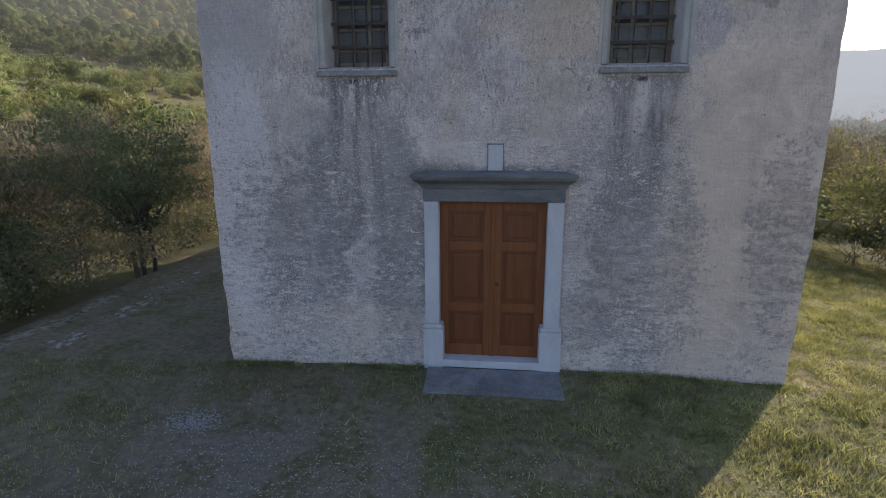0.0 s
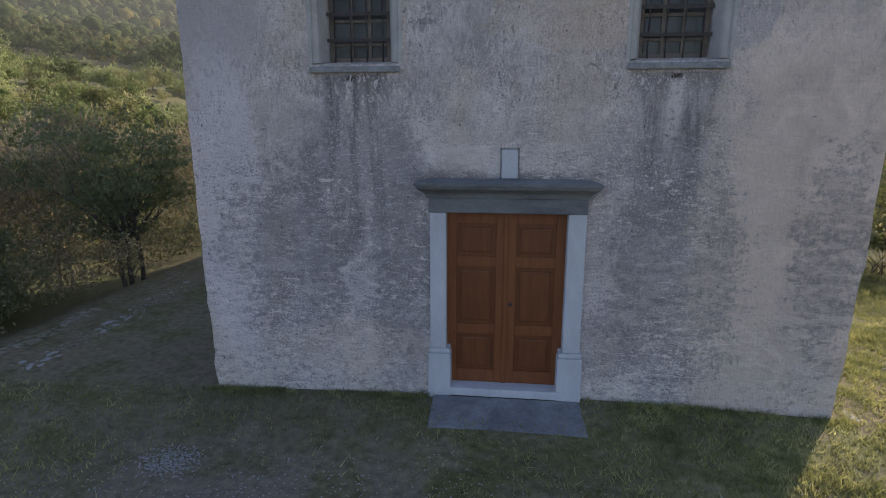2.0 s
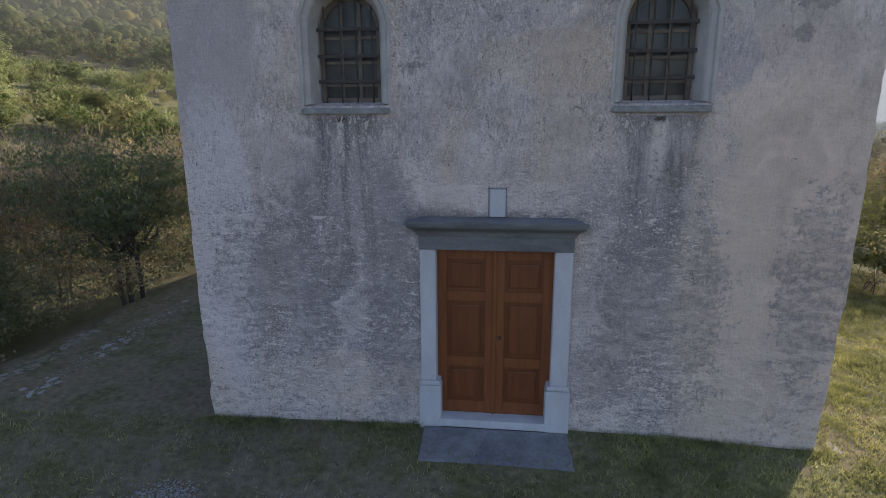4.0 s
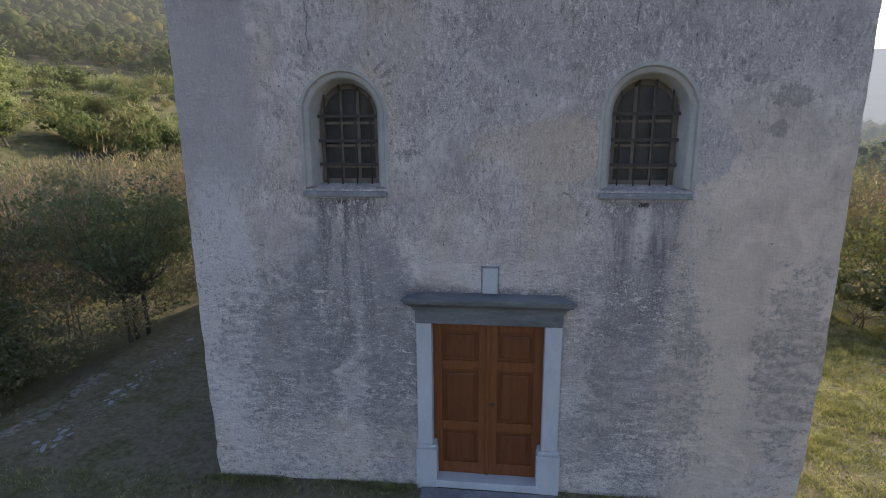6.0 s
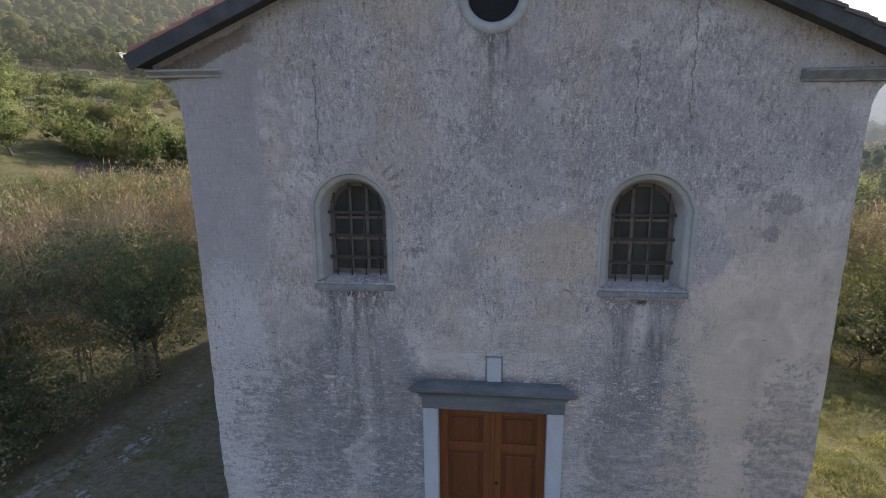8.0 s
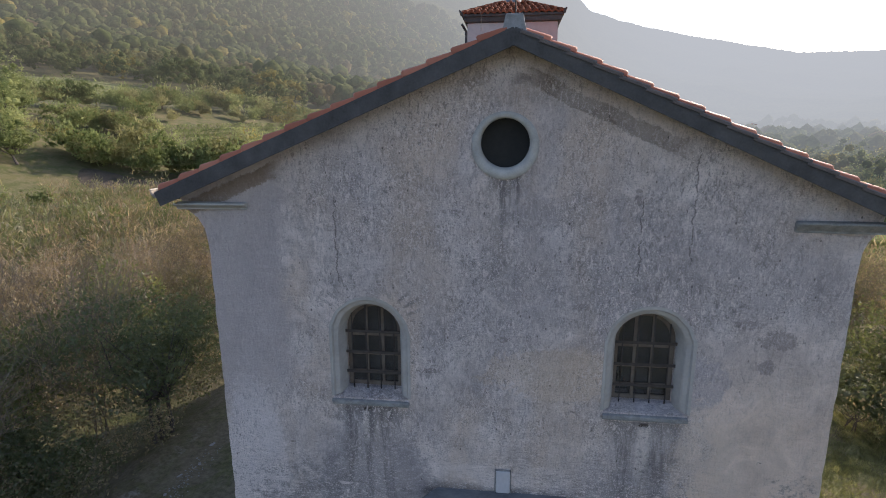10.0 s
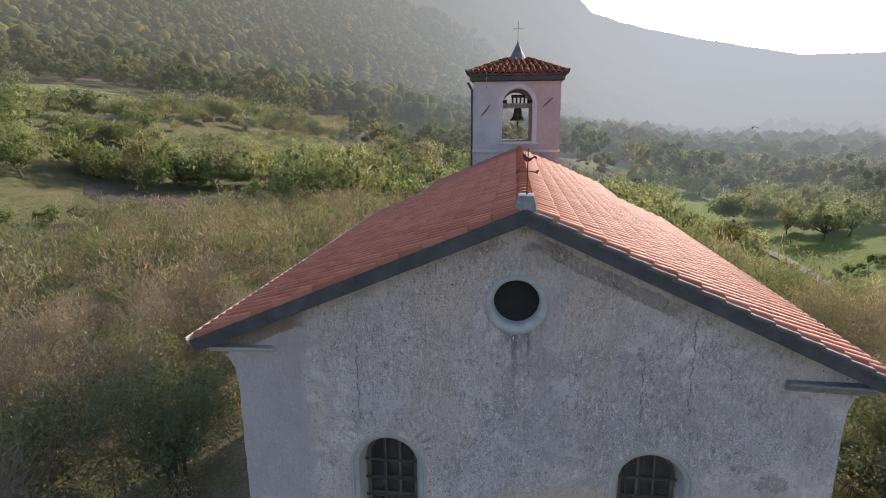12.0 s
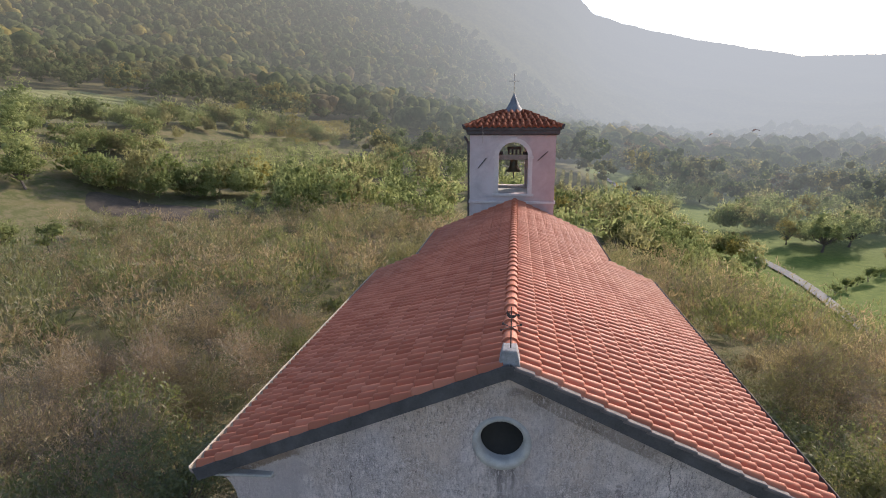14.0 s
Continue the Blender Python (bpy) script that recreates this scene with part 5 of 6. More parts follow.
gx, gy = RG.uniform(-20, -11.0, 260), RG.uniform(-6, 34, 260)
ux, uy = np.concatenate([RG.uniform(-11.2, -8.9, 190), gx]), np.concatenate([RG.uniform(-5, 30, 190), gy])
vx, vy = RG.uniform(9.6, 16, 150), RG.uniform(5, 32, 150)
mass("undergrowth", np.concatenate([ux, vx]), np.concatenate([uy, vy]), ((0.35, M_LEAF_OLIVE, 1.9, 1.05, 150, 0.085, 9), (0.4, M_LEAF_RUST, 1.8, 1.0, 150, 0.08, 9), (0.25, M_LEAF_GREEN, 1.5, 1.0, 160, 0.09, 9)),
     ("olive brush and brambles under the shrubs", "rusty brush and brambles under the shrubs", "green brush and brambles under the shrubs"), (0.6, 1.5), 0.0)

stems_mass(ux[::2], uy[::2], 14, 1.6, 0.9, 0.6, 0.005)

# dark evergreen at the edge of the lawn
evergreen = tree("evergreen_tree", 41, 5.2, 2.7, 0.7, 40, 10500, 0.10, M_LEAF_DARK, M_BARK, "dark evergreen oak with a crooked forked trunk", 0.11, 3, lobe=(0.15, 0.36))
evergreen.matrix_basis = pose(-9.6, 5.9, gz(-9.6, 5.9) - 0.1, 0, 0, 40)
dark_shrub = tree("evergreen_shrub", 43, 2.9, 1.7, 0.1, 34, 9000, 0.085, M_LEAF_DARK, M_BARK, "dark green bushy evergreen at the thicket's edge", 0.06, 4, 60, "shrub", 0.0, (0.16, 0.36))
place(dark_shrub, [(-11.3, 3.6, 0, 0.9), (-11.0, 1.4, 230, 0.6)], "dark shrubs at the thicket's edge")

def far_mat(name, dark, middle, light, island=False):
    """Wooded slopes and nearer bushes, with a haze glow mixed into the surface."""
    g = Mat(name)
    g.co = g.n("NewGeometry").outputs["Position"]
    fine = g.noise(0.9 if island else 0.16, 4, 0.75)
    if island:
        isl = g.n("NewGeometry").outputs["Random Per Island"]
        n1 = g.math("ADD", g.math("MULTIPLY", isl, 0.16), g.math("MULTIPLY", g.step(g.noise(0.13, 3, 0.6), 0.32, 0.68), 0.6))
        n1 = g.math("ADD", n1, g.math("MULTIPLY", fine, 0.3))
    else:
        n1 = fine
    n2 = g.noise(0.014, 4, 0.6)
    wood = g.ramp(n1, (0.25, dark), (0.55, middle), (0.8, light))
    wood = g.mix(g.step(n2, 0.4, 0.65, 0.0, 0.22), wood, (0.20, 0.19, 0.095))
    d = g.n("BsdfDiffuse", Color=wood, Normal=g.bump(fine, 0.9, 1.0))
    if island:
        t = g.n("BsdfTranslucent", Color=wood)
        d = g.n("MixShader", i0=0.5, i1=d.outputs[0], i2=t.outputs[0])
    return haze_glow(g, d.outputs[0])


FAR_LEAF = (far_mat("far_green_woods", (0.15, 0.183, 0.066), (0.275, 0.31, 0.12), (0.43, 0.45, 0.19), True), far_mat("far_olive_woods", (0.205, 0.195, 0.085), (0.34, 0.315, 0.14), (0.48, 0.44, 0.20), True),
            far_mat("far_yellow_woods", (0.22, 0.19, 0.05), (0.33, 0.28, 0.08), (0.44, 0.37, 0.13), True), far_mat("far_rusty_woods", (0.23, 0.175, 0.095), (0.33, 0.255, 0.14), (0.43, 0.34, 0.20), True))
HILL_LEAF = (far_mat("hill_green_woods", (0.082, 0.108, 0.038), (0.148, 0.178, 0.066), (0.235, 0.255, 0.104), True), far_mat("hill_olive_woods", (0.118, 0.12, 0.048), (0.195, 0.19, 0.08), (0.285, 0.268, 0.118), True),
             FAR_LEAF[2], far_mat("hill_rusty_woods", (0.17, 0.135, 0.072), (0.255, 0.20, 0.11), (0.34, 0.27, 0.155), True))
SHARE = (0.66, 0.25, 0.05, 0.04)
WOOD_L = ("green deciduous woods on the hillside", "olive autumn woods on the hillside", "yellowing trees in the woods", "rust-coloured trees in the woods")

# woods on the slopes and in the valley, round the open farmland
x, y = scatter(-200, 140, 74, 235, 8.2, RG)
az = np.degrees(np.arctan2(x, y + 7))
ok = (az > -52) & (az < 38) & (np.hypot(x, y) > 80)
ok &= ~((x > -114) & (x < -44) & (y < 192) & (y > 50))
ok &= ~((x < -100) & (y < 150))
ok &= ~((x > 24) & (x < 88) & (y < 168)) & ~((x > 24) & (y < 100))
x, y = x[ok], y[ok]
close = np.hypot(x, y) < 150
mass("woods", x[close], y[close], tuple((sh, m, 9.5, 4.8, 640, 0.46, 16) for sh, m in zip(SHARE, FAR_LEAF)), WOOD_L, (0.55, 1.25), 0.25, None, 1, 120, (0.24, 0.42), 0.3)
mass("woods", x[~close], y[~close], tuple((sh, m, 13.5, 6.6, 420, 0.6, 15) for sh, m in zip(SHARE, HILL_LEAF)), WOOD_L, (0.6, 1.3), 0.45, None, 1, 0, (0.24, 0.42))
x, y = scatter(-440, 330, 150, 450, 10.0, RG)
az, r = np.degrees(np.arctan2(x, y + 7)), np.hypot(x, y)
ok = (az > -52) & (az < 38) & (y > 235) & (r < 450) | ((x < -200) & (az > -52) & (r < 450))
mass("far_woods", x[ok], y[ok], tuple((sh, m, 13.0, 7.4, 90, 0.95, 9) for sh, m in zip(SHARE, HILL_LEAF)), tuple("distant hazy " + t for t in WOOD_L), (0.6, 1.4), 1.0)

# belts of bushes and single trees between the fields: from, to, width, count, height
BELTS = (((-80, 88), (-47, 104), 8, 44, 5.2), ((-98, 104), (-84, 112), 6, 12, 4.4), ((22, 96), (41, 104), 6, 14, 4.6), ((-42, 90), (-37, 148), 7, 24, 5.6), ((-104, 128), (-80, 160), 5, 24, 4.6), ((-104, 138), (-94, 150), 6, 8, 7.5), ((-88, 166), (-80, 178), 7, 9, 6.5),
         ((20, 96), (33, 132), 9, 24, 5.5), ((17, 118), (26, 130), 5, 8, 5.0), ((30, 112), (36, 95), 5, 8, 4.0), ((36, 168), (62, 172), 6, 10, 6.5), ((66, 120), (96, 132), 9, 14, 7.0), ((64, 150), (100, 165), 9, 15, 6.5), ((28, 88), (34, 78), 6, 12, 4.2),
         ((-114, 110), (-104, 124), 6, 8, 6.0), ((-96, 120), (-88, 132), 5, 6, 4.0), ((-78, 182), (-62, 186), 4, 9, 5.0), ((-58, 110), (-50, 128), 6, 9, 4.5), ((40, 100), (43, 92), 2.5, 5, 2.6),
         ((-94, 100), (-78, 110), 7, 15, 4.0), ((-84, 88), (-70, 92), 4, 8, 2.8), ((-112, 122), (-94, 130), 6, 16, 4.4), ((-96, 156), (-84, 166), 6, 10, 5.0), ((-122, 140), (-106, 150), 6, 8, 4.2),
         ((50, 130), (76, 142), 8, 20, 5.0), ((30, 122), (38, 150), 5, 16, 4.6), ((68, 98), (86, 106), 6, 12, 4.6), ((24, 100), (33, 112), 6, 14, 4.6), ((60, 116), (68, 120), 5, 8, 4.0))
bx, by, bh = [], [], []
for p, q, wide, count, tall in BELTS:
    count, tall = int(count * 1.25), tall * 1.25
    t = RG.uniform(0, 1, count)
    bx.append(p[0] + (q[0] - p[0]) * t + RG.uniform(-0.5, 0.5, count) * wide)
    by.append(p[1] + (q[1] - p[1]) * t + RG.uniform(-0.5, 0.5, count) * wide)
    bh.append(np.full(count, tall))
bx, by, bh = np.concatenate(bx), np.concatenate(by), np.concatenate(bh)
for lo, hi, size in ((0, 6.0, 0.26), (6.0, 12, 0.33)):
    at = (bh > lo) & (bh <= hi)
    h = float(bh[at].mean())
    mass("bush_belt", bx[at], by[at], tuple((sh, m, h, h * 0.56, 560, size * 1.15, 15) for sh, m in zip((0.62, 0.32, 0.06), FAR_LEAF)), ("green bushes between the fields", "olive bushes between the fields", "yellowing bushes between the fields"), (0.55, 1.35), 0.22, None, 1, 110, (0.26, 0.46), 0.3)

# single trees that stand free by the fields
free_tree = tree("tree", 51, 8.5, 4.4, 0.3, 24, 3600, 0.33, FAR_LEAF[0], M_BARK, "broad green deciduous tree by the fields", 0.22, heart=0.25)
place(free_tree, [(-83, 78, 0, 1.15), (-98, 94, 80, 1.25), (-90, 84, 40, 1.1), (-107, 104, 10, 1.2), (61, 110, 60, 1.15), (68, 114, 140, 1.05), (58.5, 179, 200, 0.9), (41, 146, 30, 0.8), (36, 166, 99, 0.95), (88, 150, 12, 1.1), (96, 160, 33, 1.2)], "trees by the fields")
pale_tree = tree("tree", 52, 8.0, 3.4, 0.3, 18, 2600, 0.32, FAR_LEAF[2], M_BARK, "yellowing autumn tree beside the terraces", 0.2, heart=0.25)
place(pale_tree, [(-92, 174, 0, 1.15), (-100, 146, 70, 0.9), (57.5, 117, 150, 0.75), (92, 162, 150, 1.1), (62, 151, 150, 0.8)], "yellow trees by the fields")
fruit = tree("fruit_tree", 53, 3.4, 1.8, 0.6, 12, 1500, 0.17, FAR_LEAF[0], M_BARK, "small green fruit tree in the clearing", 0.09, heart=0.35)
place(fruit, [(-63.1, 65.5, 0, 1.0), (-58.9, 66.0, 90, 1.0), (-55.4, 71.0, 20, 0.85), (-44.9, 83.9, 50, 1.3), (-59.9, 56.3, 140, 1.5), (-64, 54, 20, 1.5)], "fruit trees in the clearing")
hedge = tree("hedge_bush", 54, 2.2, 1.5, 0.1, 9, 900, 0.13, FAR_LEAF[0], M_BARK, "rounded green hedge bush in the meadow", 0.06, 3, 0, "bush", 0.4)
place(hedge, [(49.6, 82.4, 0, 1.0), (52.5, 85, 30, 1.1), (55.5, 87.5, 60, 0.9), (58.5, 90, 70, 1.2), (62, 92.8, 70, 1.0), (43, 94, 70, 1.2), (37, 106, 20, 1.3)], "hedge bushes in the meadow")
laurel = tree("laurel_bush", 55, 2.3, 1.7, 0.05, 12, 2600, 0.11, M_LEAF_GREEN, M_BARK, "dense glossy green bush at the lawn's edge", 0.05, 4, 0, "bush", 0.35)
place(laurel, [(9.8, 8.6, 0, 0.9), (11.6, 7.4, 120, 1.0), (9.4, 11.4, 220, 0.95), (12.8, 9.6, 60, 1.1), (13.6, 6.0, 200, 1.0), (10.6, 14.0, 300, 1.0)], "bushes at the edge of the lawn")


# vineyards: rows of vines on the slope
def vineyard(cx, cy, length, rows, gap, turn, leaf, label):
    t = math.radians(turn)
    along, across = np.array([math.cos(t), math.sin(t)]), np.array([-math.sin(t), math.cos(t)])
    pts = []
    for k in range(rows):
        n = int(length / 0.35) * 20
        s = RG.uniform(-length / 2, length / 2, n)
        s = s[np.sin(s * 0.9 + k * 2.1) + RG.uniform(-0.6, 1.2, n) > -0.6]
        p = np.array([cx, cy]) + s[:, None] * along + ((k - rows / 2) * gap + RG.normal(size=len(s)) * 0.22)[:, None] * across
        pts.append(np.column_stack([p, ground_z(p[:, 0], p[:, 1]) + RG.uniform(0.25, 1.9, len(s))]))
    v, f = leaf_quads(np.concatenate(pts), 0.40, RG)
    tagged(link_mesh("vineyard", quick_mesh("vineyard", v, f), leaf), label, "vineyard", kind="stuff")


vineyard(-69.5, 147, 62, 6, 3.6, 78, FAR_LEAF[0], "green and yellow vine rows on the slope")
vineyard(-75, 203, 66, 5, 3.4, 82, FAR_LEAF[2], "yellow autumn vine rows above the meadow")
vineyard(17, 158, 56, 7, 2.6, 84, FAR_LEAF[1], "vine rows in the valley behind the church")

# stepped grass terraces on the hillside
def field_mat(name, a, b):
    g = Mat(name)
    g.done(g.mix(g.step(g.noise(0.15, 3, 0.6), 0.4, 0.65, 0.0, 0.5), g.ramp(g.noise(1.2, 6, 0.75), (0.3, a), (0.7, b)), a), 0.95, g.bump(g.noise(3, 5, 0.75), 0.6, 0.15), 0, 0.1)
    # haze over the fields is glow mixed into their material
    return haze_glow(g, g.b.outputs[0])


M_MEADOW = field_mat("pale_meadow_grass", (0.17, 0.175, 0.072), (0.33, 0.315, 0.14))
for k in range(5):
    bm = bmesh.new()
    y = 152 + k * 6.2
    z = gz(-137, y) + 0.9
    n = 14
    pts = [(-168 + 60 * i / n, y + 1.6 * math.sin(i * 0.5 + k)) for i in range(n + 1)]
    fade = [min(1.0, i / 3, (n - i) / 3) for i in range(n + 1)]
    rows = [[bm.verts.new((px, py + dy * (0.3 + 0.7 * fade[i]), gz(px, py + dy) - 0.25 + (gz(px, y) + dz + 0.25 - gz(px, py + dy)) * fade[i])) for i, (px, py) in enumerate(pts)] for dy, dz in ((-1.2, -0.8), (-0.3, 1.1), (0.4, 1.35), (5.2, 1.5), (5.6, 0.2))]
    for p, q in zip(rows, rows[1:]):
        for i in range(n):
            bm.faces.new((p[i], p[i + 1], q[i + 1], q[i]))
    tagged(part("terrace", bm, M_MEADOW), "pale grass terrace with a bank on the hillside", "terrace", "terraces on the hillside", "structure")

# valley meadows and the gravel track
# soil colour kept dark to stand for bush shadow over the clearing
M_SHADED_SOIL = field_mat("shaded_soil", (0.075, 0.062, 0.048), (0.14, 0.115, 0.09))
for cx, cy, a, b in ((-62, 83, 17, 6),):
    bm = bmesh.new()
    mid = bm.verts.new((cx, cy, gz(cx, cy) + 0.3))
    loops = []
    for q in range(1, 7):
        loops.append([bm.verts.new((px, py, gz(px, py) + 0.3 * (1 - 2 * (q == 6)))) for px, py in
                      ((cx + a * q / 6 * math.cos(w) * (1 + 0.12 * math.sin(3 * w + cx)), cy + b * q / 6 * math.sin(w) * (1 + 0.12 * math.cos(2 * w + cy))) for w in np.linspace(0, 2 * math.pi, 36, endpoint=False))])
    for i in range(36):
        bm.faces.new((mid, loops[0][i], loops[0][(i + 1) % 36]))
        for p, q in zip(loops, loops[1:]):
            bm.faces.new((p[i], p[(i + 1) % 36], q[(i + 1) % 36], q[i]))
    tagged(part("soil", bm, M_SHADED_SOIL, smooth=True), "bare brown soil in the clearing, darkened as under bush shadow", "soil", kind="structure")
bm = bmesh.new()
prev = None
for y in np.linspace(56, 205, 90):
    x = float(np.mean([road_x(y + d) for d in (-8, -4, 0, 4, 8)]))
    row = [bm.verts.new((x + d, y, gz(x + d, y) + 0.22 + h)) for d, h in ((-0.95, 0.0), (-0.6, 0.03), (-0.25, 0.08), (0.25, 0.08), (0.6, 0.03), (0.95, 0.0))]
    if prev:
        for i in range(5):
            bm.faces.new((prev[i], prev[i + 1], row[i + 1], row[i]))
    prev = row
tagged(part("track", bm, simple("pale_gravel_track", (0.16, 0.155, 0.145), (0.27, 0.26, 0.24), 1.2, 0.95, 0.3), smooth=True), "pale gravel farm track through the meadows", "track", kind="structure")


# ---- far mountains ----
def far_z(x, y):
    r, az = np.hypot(x, y), np.degrees(np.arctan2(x, y))
    start = np.interp(az, [-8, 14], [430, 900])
    top = np.interp(az, [-180, -90, -40, -4, 3, 5.5, 6.8, 9, 12.9, 16.8, 24.2, 30, 60, 110, 180], [4, 7, 15, 15, 13.0, 11.1, 9.7, 8.85, 7.8, 6.8, 5.3, 5.0, 5, 4, 4])
    w = np.clip((r - start) / (2300 - start), 0, 1)
    w = w ** np.interp(az, [-15, 10], [0.95, 1.25])
    k = np.minimum(r, start) / r
    low = ground_z(x * k, y * k)
    crest = 12 + 2300 * np.tan(np.radians(top))
    z = low * (1 - w) + crest * w
    fall = np.clip((r - 2300) / 500, 0, 1)
    rough = sum(a * np.sin(x * f + p) * np.sin(y * f * 1.1 + q) for a, f, p, q in ((9, 0.011, 0.3, 1.1), (5, 0.027, 2.0, 0.2), (2.5, 0.06, 1.0, 3.0)))
    return z + rough * smooth(430, 900, r) * (1 - 0.7 * w ** 6) - 300 * fall


far_r = np.concatenate([np.linspace(415, 900, 50), np.geomspace(905, 2300, 70), [2450, 2800]])
sheet = polar_sheet(far_r, -78, 62, 520, far_z)
sheet[..., 2] += np.random.default_rng(5).uniform(-1.6, 1.6, sheet.shape[:2]) * smooth(430, 520, np.hypot(sheet[..., 0], sheet[..., 1]))
sheet[0, :, 2] -= 6
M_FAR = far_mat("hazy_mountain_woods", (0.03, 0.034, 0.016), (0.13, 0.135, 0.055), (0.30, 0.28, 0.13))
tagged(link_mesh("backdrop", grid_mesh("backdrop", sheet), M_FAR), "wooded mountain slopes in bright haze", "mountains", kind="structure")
x, y = scatter(-640, 420, 280, 860, 11.5, RG)
az, r = np.degrees(np.arctan2(x, y)), np.hypot(x, y)
ok = (r > 445) & (r < 860) & (az > -46) & (az < 40) & ((az < 8) | (RG.uniform(size=len(x)) < np.where((az > 17) & (az < 28) & (r > 560) & (r < 800), 0.2, 0.85)))
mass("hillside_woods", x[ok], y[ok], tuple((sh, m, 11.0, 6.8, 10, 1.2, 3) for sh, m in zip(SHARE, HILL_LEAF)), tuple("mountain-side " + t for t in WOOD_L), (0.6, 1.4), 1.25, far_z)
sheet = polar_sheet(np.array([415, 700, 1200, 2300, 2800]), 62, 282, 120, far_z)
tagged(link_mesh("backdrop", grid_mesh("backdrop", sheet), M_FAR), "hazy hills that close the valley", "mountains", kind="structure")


# village far down the valley
def village_house(x, y, w, d, h, turn, roof):
    z = float(far_z(np.float64(x), np.float64(y))) + 1.5
    ob = thing("house", (x, y, z), "small pale house in the distant valley", "house", "houses in the valley")
    m = Matrix.Translation((x, y, z)) @ Matrix.Rotation(turn, 4, "Z")
    bm = boxed(-w / 2, w / 2, -d / 2, d / 2, -4, h)
    bmesh.ops.transform(bm, matrix=m, verts=bm.verts)
    part("wall", bm, M_HOUSE, ob)
    bm = bmesh.new()
    vs = [bm.verts.new(m @ Vector(p)) for p in ((-w / 2 - 0.5, -d / 2 - 0.6, h - 0.1), (w / 2 + 0.5, -d / 2 - 0.6, h - 0.1), (w / 2 + 0.5, d / 2 + 0.6, h - 0.1), (-w / 2 - 0.5, d / 2 + 0.6, h - 0.1), (-w / 2 - 0.5, 0, h + d * 0.3), (w / 2 + 0.5, 0, h + d * 0.3))]
    for f in ((0, 1, 5, 4), (2, 3, 4, 5), (0, 4, 3), (1, 2, 5), (0, 3, 2, 1)):
        bm.faces.new([vs[i] for i in f])
    part("roof", bm, roof, ob)


M_HOUSE = simple("pale_house_wall", (0.42, 0.42, 0.42), (0.52, 0.52, 0.52), 0.5, 0.9, 0.1)
M_HROOF = simple("far_house_roof", (0.30, 0.17, 0.13), (0.42, 0.26, 0.20), 0.6, 0.8, 0.1)
M_SHED = simple("bright_sheet_roof", (0.30, 0.31, 0.32), (0.42, 0.43, 0.44), 0.6, 0.75, 0.1, 0.0)
hr = random.Random(8)
for k in range(16):
    y = hr.uniform(560, 800)
    x = y * hr.uniform(0.30, 0.50)
    village_house(x, y, hr.uniform(8, 13), hr.uniform(7, 9), hr.uniform(3.5, 6), hr.uniform(-0.6, 0.6), M_SHED if k % 2 else M_HROOF)


# ---- lawn ----
def grass_field():
    n = 110000
    x, y = RG.uniform(-8.5, 12.5, n), RG.uniform(-5.2, 15.0, n)
    ok = (np.hypot((x + 2.4) * 0.42, (y + 2.6) * 0.6) + RG.normal(size=n) * 0.25 > 0.85) & ((np.abs(x - 0.05) > 4.3) | (y < -0.02))
    ok &= ~((np.abs(x - 0.05) < 0.92) & (y > -0.69)) & ((y < 4) | (np.abs(x) > 4.3))
    x, y = x[ok], y[ok]
    tx, ty = RG.uniform(1.2, 11.5, 7600), RG.uniform(-5.0, 10.0, 7600)
    x = np.concatenate([x, (tx[:, None] + RG.normal(size=(7600, 16)) * 0.08).ravel()])
    y = np.concatenate([y, (ty[:, None] + RG.normal(size=(7600, 16)) * 0.08).ravel()])
    ok = (x > 4.36) | (y < -0.05)
    x, y = x[ok], y[ok]
    n = len(x)
    fx = RG.uniform(-4.3, 4.5, 7000)
    fx = fx[(np.abs(fx - 0.05) > 1.05) & (np.sin(fx * 3.1) + np.sin(fx * 7.7 + 1) + RG.uniform(-1, 1.6, len(fx)) > 0)]
    x, y = np.concatenate([x, fx]), np.concatenate([y, -0.02 - np.abs(RG.normal(size=len(fx))) * 0.10])
    n = len(x)
    h = RG.uniform(0.03, 0.075, n) * (1.0 + 0.2 * smooth(0.5, 4.0, x)) * (1 + 0.6 * (np.sin(x * 2.1) * np.sin(y * 2.7) > 0.2))
    a = RG.uniform(0, 2 * math.pi, n)
    w = RG.uniform(0.006, 0.013, n)
    z = ground_z(x, y) - 0.01
    b0 = np.stack([x - np.cos(a) * w, y - np.sin(a) * w, z], 1)
    b1 = np.stack([x + np.cos(a) * w, y + np.sin(a) * w, z], 1)
    tip = np.stack([x + RG.normal(size=n) * h * 0.55, y + RG.normal(size=n) * h * 0.55, z + h], 1)
    v = np.stack([b0, b1, tip], 1).reshape(-1, 3)
    tagged(link_mesh("grass", quick_mesh("grass", v, np.arange(3 * n).reshape(n, 3)), M_GRASS), "short worn autumn grass round the church", "grass", kind="stuff")


grass_field()


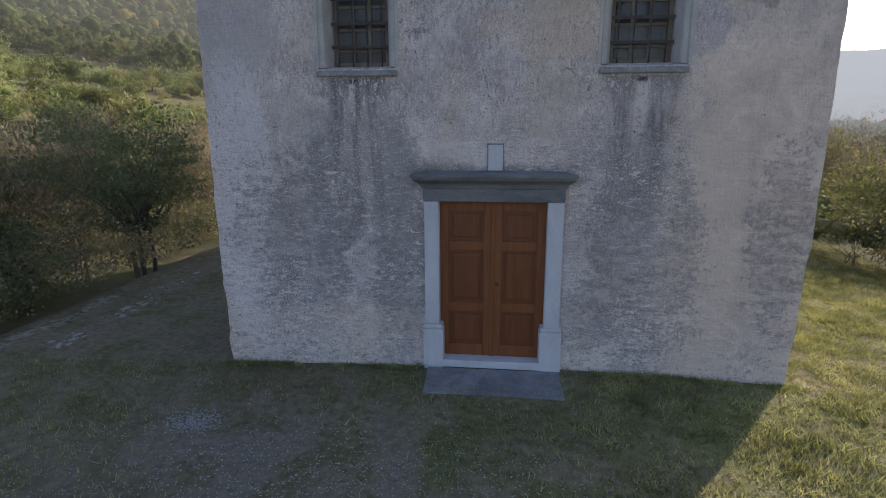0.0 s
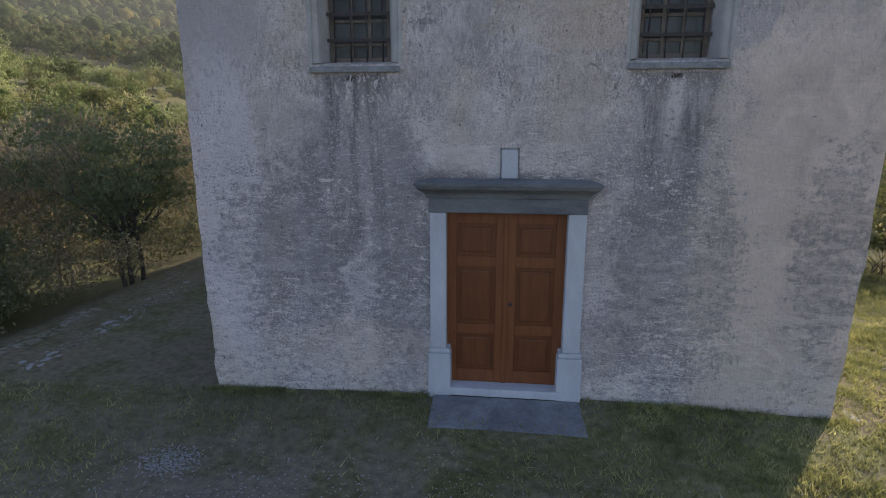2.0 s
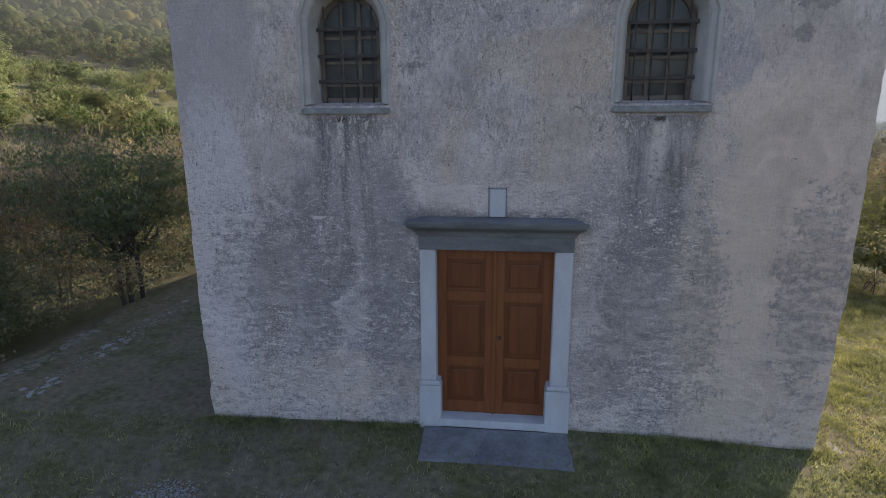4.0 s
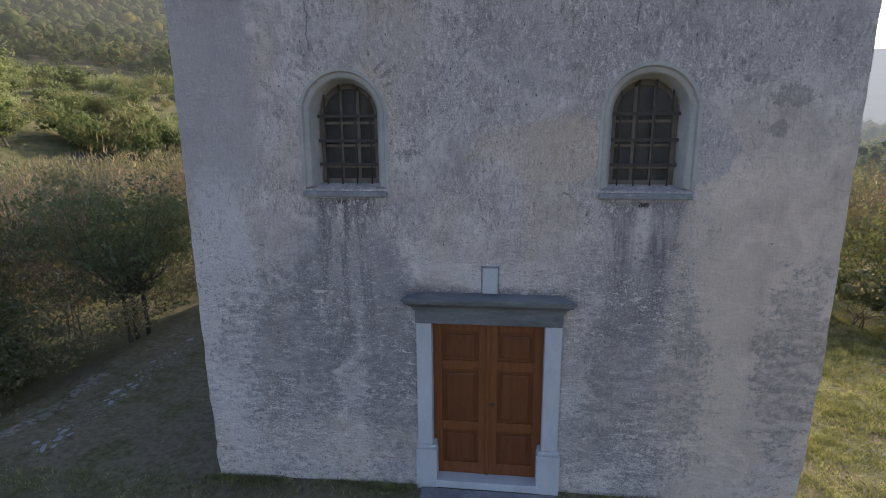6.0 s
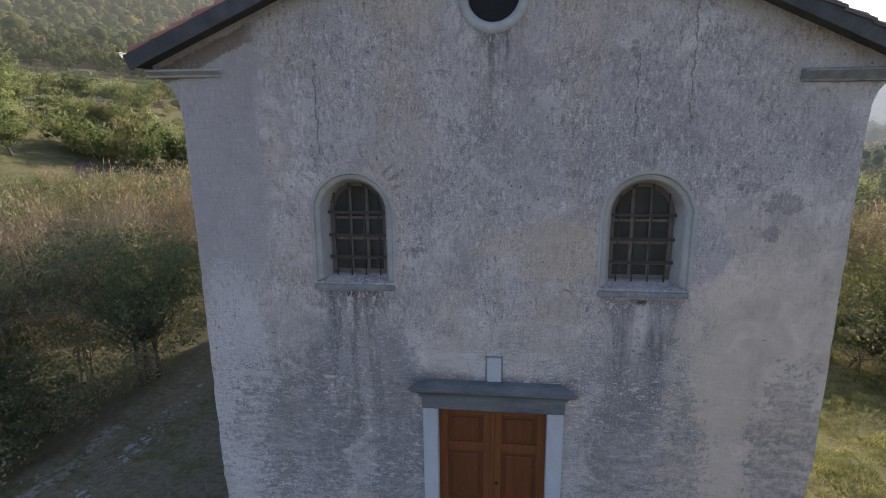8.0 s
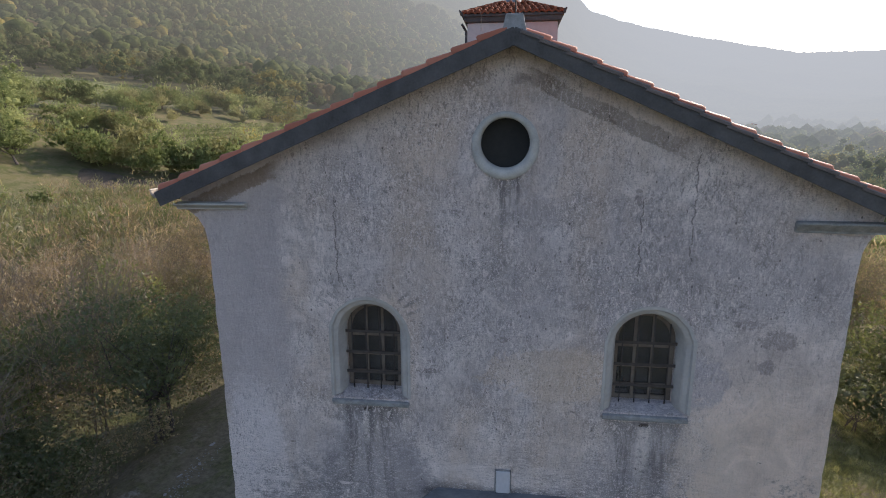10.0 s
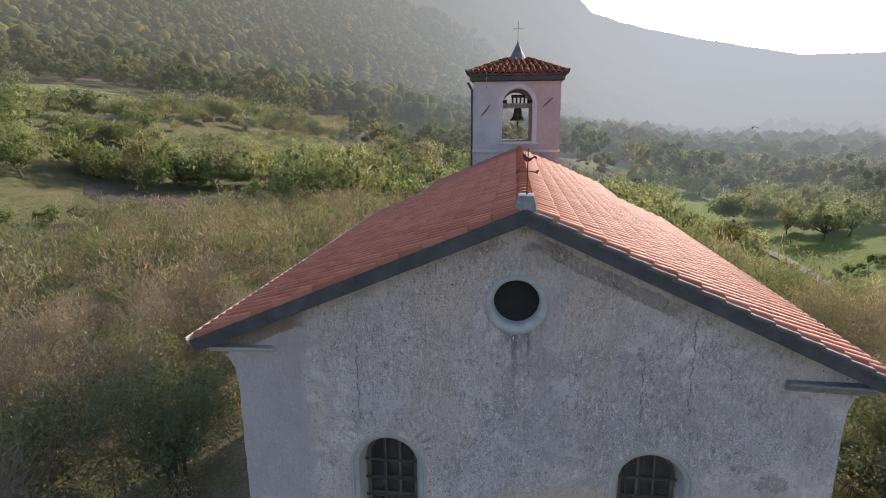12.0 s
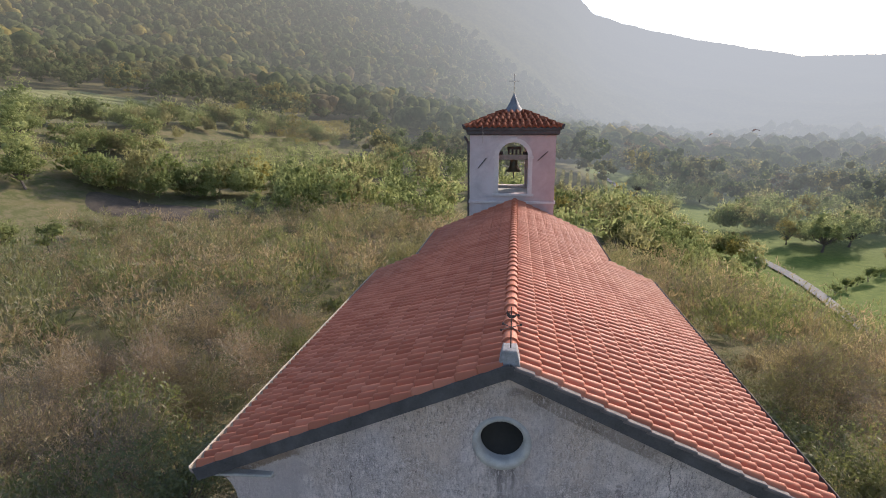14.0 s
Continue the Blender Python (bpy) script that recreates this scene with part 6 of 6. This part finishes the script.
def pebble_field(name, cx, cy, a, b, n, size, material, label):
    """Loose stones pressed into the soil, as one mesh."""
    t, r = RG.uniform(0, 2 * math.pi, n), np.sqrt(RG.uniform(0, 1, n)) * (1 + 0.3 * RG.normal(size=n))
    x, y = cx + a * r * np.cos(t), cy + b * r * np.sin(t)
    ok = (y < -0.8) | (np.abs(x) > 4.5)
    x, y = x[ok], y[ok]
    n = len(x)
    octa = np.array([(1, 0, 0), (0, 1, 0), (-1, 0, 0), (0, -1, 0), (0, 0, 0.6), (0, 0, -0.6)])
    tri = np.array([(0, 1, 4), (1, 2, 4), (2, 3, 4), (3, 0, 4), (1, 0, 5), (2, 1, 5), (3, 2, 5), (0, 3, 5)])
    s = size * RG.uniform(0.4, 1.4, (n, 1, 1)) * RG.uniform(0.6, 1.3, (n, 6, 1))
    v = octa[None] * s + np.stack([x, y, ground_z(x, y) + 0.004], 1)[:, None, :]
    f = tri[None] + 6 * np.arange(n)[:, None, None]
    tagged(link_mesh(name, quick_mesh(name, v.reshape(-1, 3), f.reshape(-1, 3)), material), label, "gravel", kind="stuff")


M_FLECK = simple("pale_grit", (0.30, 0.28, 0.27), (0.55, 0.53, 0.52), 40.0, 0.9, 0.2)
M_PEBBLE = simple("pale_pebble", (0.22, 0.21, 0.20), (0.40, 0.39, 0.38), 30.0, 0.9, 0.2)
pebble_field("gravel", -3.75, -1.75, 0.34, 0.27, 520, 0.015, M_PEBBLE, "patch of pale gravel in the worn grass")
pebble_field("gravel", -2.2, -2.8, 3.0, 1.4, 1500, 0.012, M_PEBBLE, "loose pale pebbles in trodden soil")
pebble_field("gravel", -0.6, -3.2, 4.2, 1.6, 3200, 0.009, M_FLECK, "pale flecks of grit and dry leaves in the grass")
pebble_field("gravel", -7.6, 2.6, 0.26, 2.6, 380, 0.016, M_PEBBLE, "pale rubble along the path at the lawn's edge")
pebble_field("gravel", 6.7, 0.8, 0.9, 1.6, 1300, 0.02, M_PEBBLE, "loose pale pebbles in the sunny grass")


def flat_stone(seed, x, y, size, label):
    rng = random.Random(seed)
    bm = bmesh.new()
    bmesh.ops.create_icosphere(bm, subdivisions=2, radius=1.0)
    sx, sy, sz = size * rng.uniform(0.8, 1.5), size * rng.uniform(0.5, 0.9), size * rng.uniform(0.18, 0.3)
    for v in bm.verts:
        k = 1 + 0.22 * noise.noise(v.co * 1.7 + Vector((seed, 0, 0)))
        v.co = Vector((max(-0.8, min(0.8, v.co.x)) * sx * k, max(-0.75, min(0.75, v.co.y)) * sy * k, max(-0.7, min(0.6, v.co.z)) * sz * k))
    bmesh.ops.transform(bm, matrix=pose(x, y, gz(x, y) - sz * 0.05, 0, 0, rng.uniform(60, 120)), verts=bm.verts)
    ob = part("edge_stone", bm, M_PEBBLE)
    return tagged(ob, label, "stone", "stones along the lawn's edge")


sr = random.Random(3)
for k in range(34):
    t = sr.uniform(0.10, 0.23) if k < 14 else sr.uniform(0.33, 0.50) if k < 28 else sr.uniform(0.55, 0.95)
    flat_stone(100 + k, -7.55 - 0.2 * t + sr.uniform(-0.2, 0.2), -0.3 + 6.3 * t, sr.uniform(0.03, 0.085), "pale flat stone sunk into the edge of the lawn")
tagged(flat_stone(140, 4.5, 0.12, 0.13, "small white stone at the corner of the church"), "small white stone at the corner of the church", "stone")

# ---- roof tiles, laid last ----
for slope, top, u, v, n, y0, y1, length, side, near_y in ROOFS:
    lay_tiles("tile", top, u, v, n, y0 - 0.02, y1, 0.06, length - 0.09, side, near_y, slope)


def ridge_cap(y, me):
    ob = new("ridge_tile", me)
    ob.location = (RX, y, RZ + 0.03)
    ob.parent = church


cap = bmesh.new()
arc = np.linspace(0.0, math.pi, 9)
rowsc = [[cap.verts.new((rr * 0.115 * math.cos(a), yy, rr * 0.10 * math.sin(a) + dz)) for a in arc] for yy, rr, dz in ((0.0, 1.12, 0.012), (0.05, 1.10, 0.010), (0.06, 1.0, 0.0), (0.40, 0.93, -0.004))]
rowsc.insert(0, [cap.verts.new((0.9 * 0.115 * math.cos(a), 0.001, 0.9 * 0.10 * math.sin(a))) for a in arc])
for p, q in zip(rowsc, rowsc[1:]):
    for i in range(8):
        cap.faces.new((p[i], p[i + 1], q[i + 1], q[i]))
cap_me = bpy.data.meshes.new("ridge_tile")
cap.to_mesh(cap_me)
cap.free()
cap_me.materials.append(M_TILE)
for k in range(41):
    ridge_cap(0.05 + k * 0.384, cap_me)

for turn in range(4):
    rot = Matrix.Rotation(turn * math.pi / 2, 3, "Z")
    down = rot @ Vector((0, -(EAVE - TOP_H), -(TOP_Z - 12.11)))
    length = down.length
    u = down.normalized()
    v = rot @ Vector((1, 0, 0))
    n = u.cross(v)
    base = ORIGIN[tower_roof.name]
    hat = Vector((TX, TY, TOP_Z)) + rot @ Vector((0, -TOP_H, 0))
    rows = 5
    g = length / rows
    for r in range(rows):
        half = TOP_H + (EAVE - TOP_H) * (r + 1) / rows
        cols = round(2 * half / 0.235)
        vs, fs = tile_profile(2 * half / cols, 0.034, g * 1.1)
        vs[:, 2] *= 1.15
        allv, allf, count = [], [], 0
        for c in range(cols):
            at = hat + u * (r * g) + v * (-half + c * 2 * half / cols) + n * 0.012
            m = np.array((u, v, n))
            shaped = vs.copy()
            lim_top, lim_low = TOP_H + (EAVE - TOP_H) * r / rows, half
            world_v = shaped @ m + np.array(at - base)
            rel = (world_v + np.array(base) - np.array(hat)) @ np.array(v)
            lim = lim_top + (lim_low - lim_top) * np.clip(shaped[:, 0] / g, 0, 1.1)
            shift = np.clip(rel, -lim, lim) - rel
            allv.append(world_v + shift[:, None] * np.array(v)[None, :])
            allf.append(fs + count)
            count += len(vs)
        link_mesh("tile_course", quick_mesh("tile_course", np.concatenate(allv), np.concatenate(allf)), M_TOWER_TILE, tower_roof)
    hip = bmesh.new()
    a = rot @ Vector((-EAVE, -EAVE, 0))
    b = rot @ Vector((-TOP_H, -TOP_H, 0))
    p0, p1 = Vector((TX, TY, 12.13)) + a, Vector((TX, TY, TOP_Z + 0.03)) + b
    for k in range(6):
        tube(hip, [p0.lerp(p1, k / 6), p0.lerp(p1, (k + 1.08) / 6)], [0.085, 0.065], 8)
    part("hip_caps", hip, M_TOWER_TILE, tower_roof)
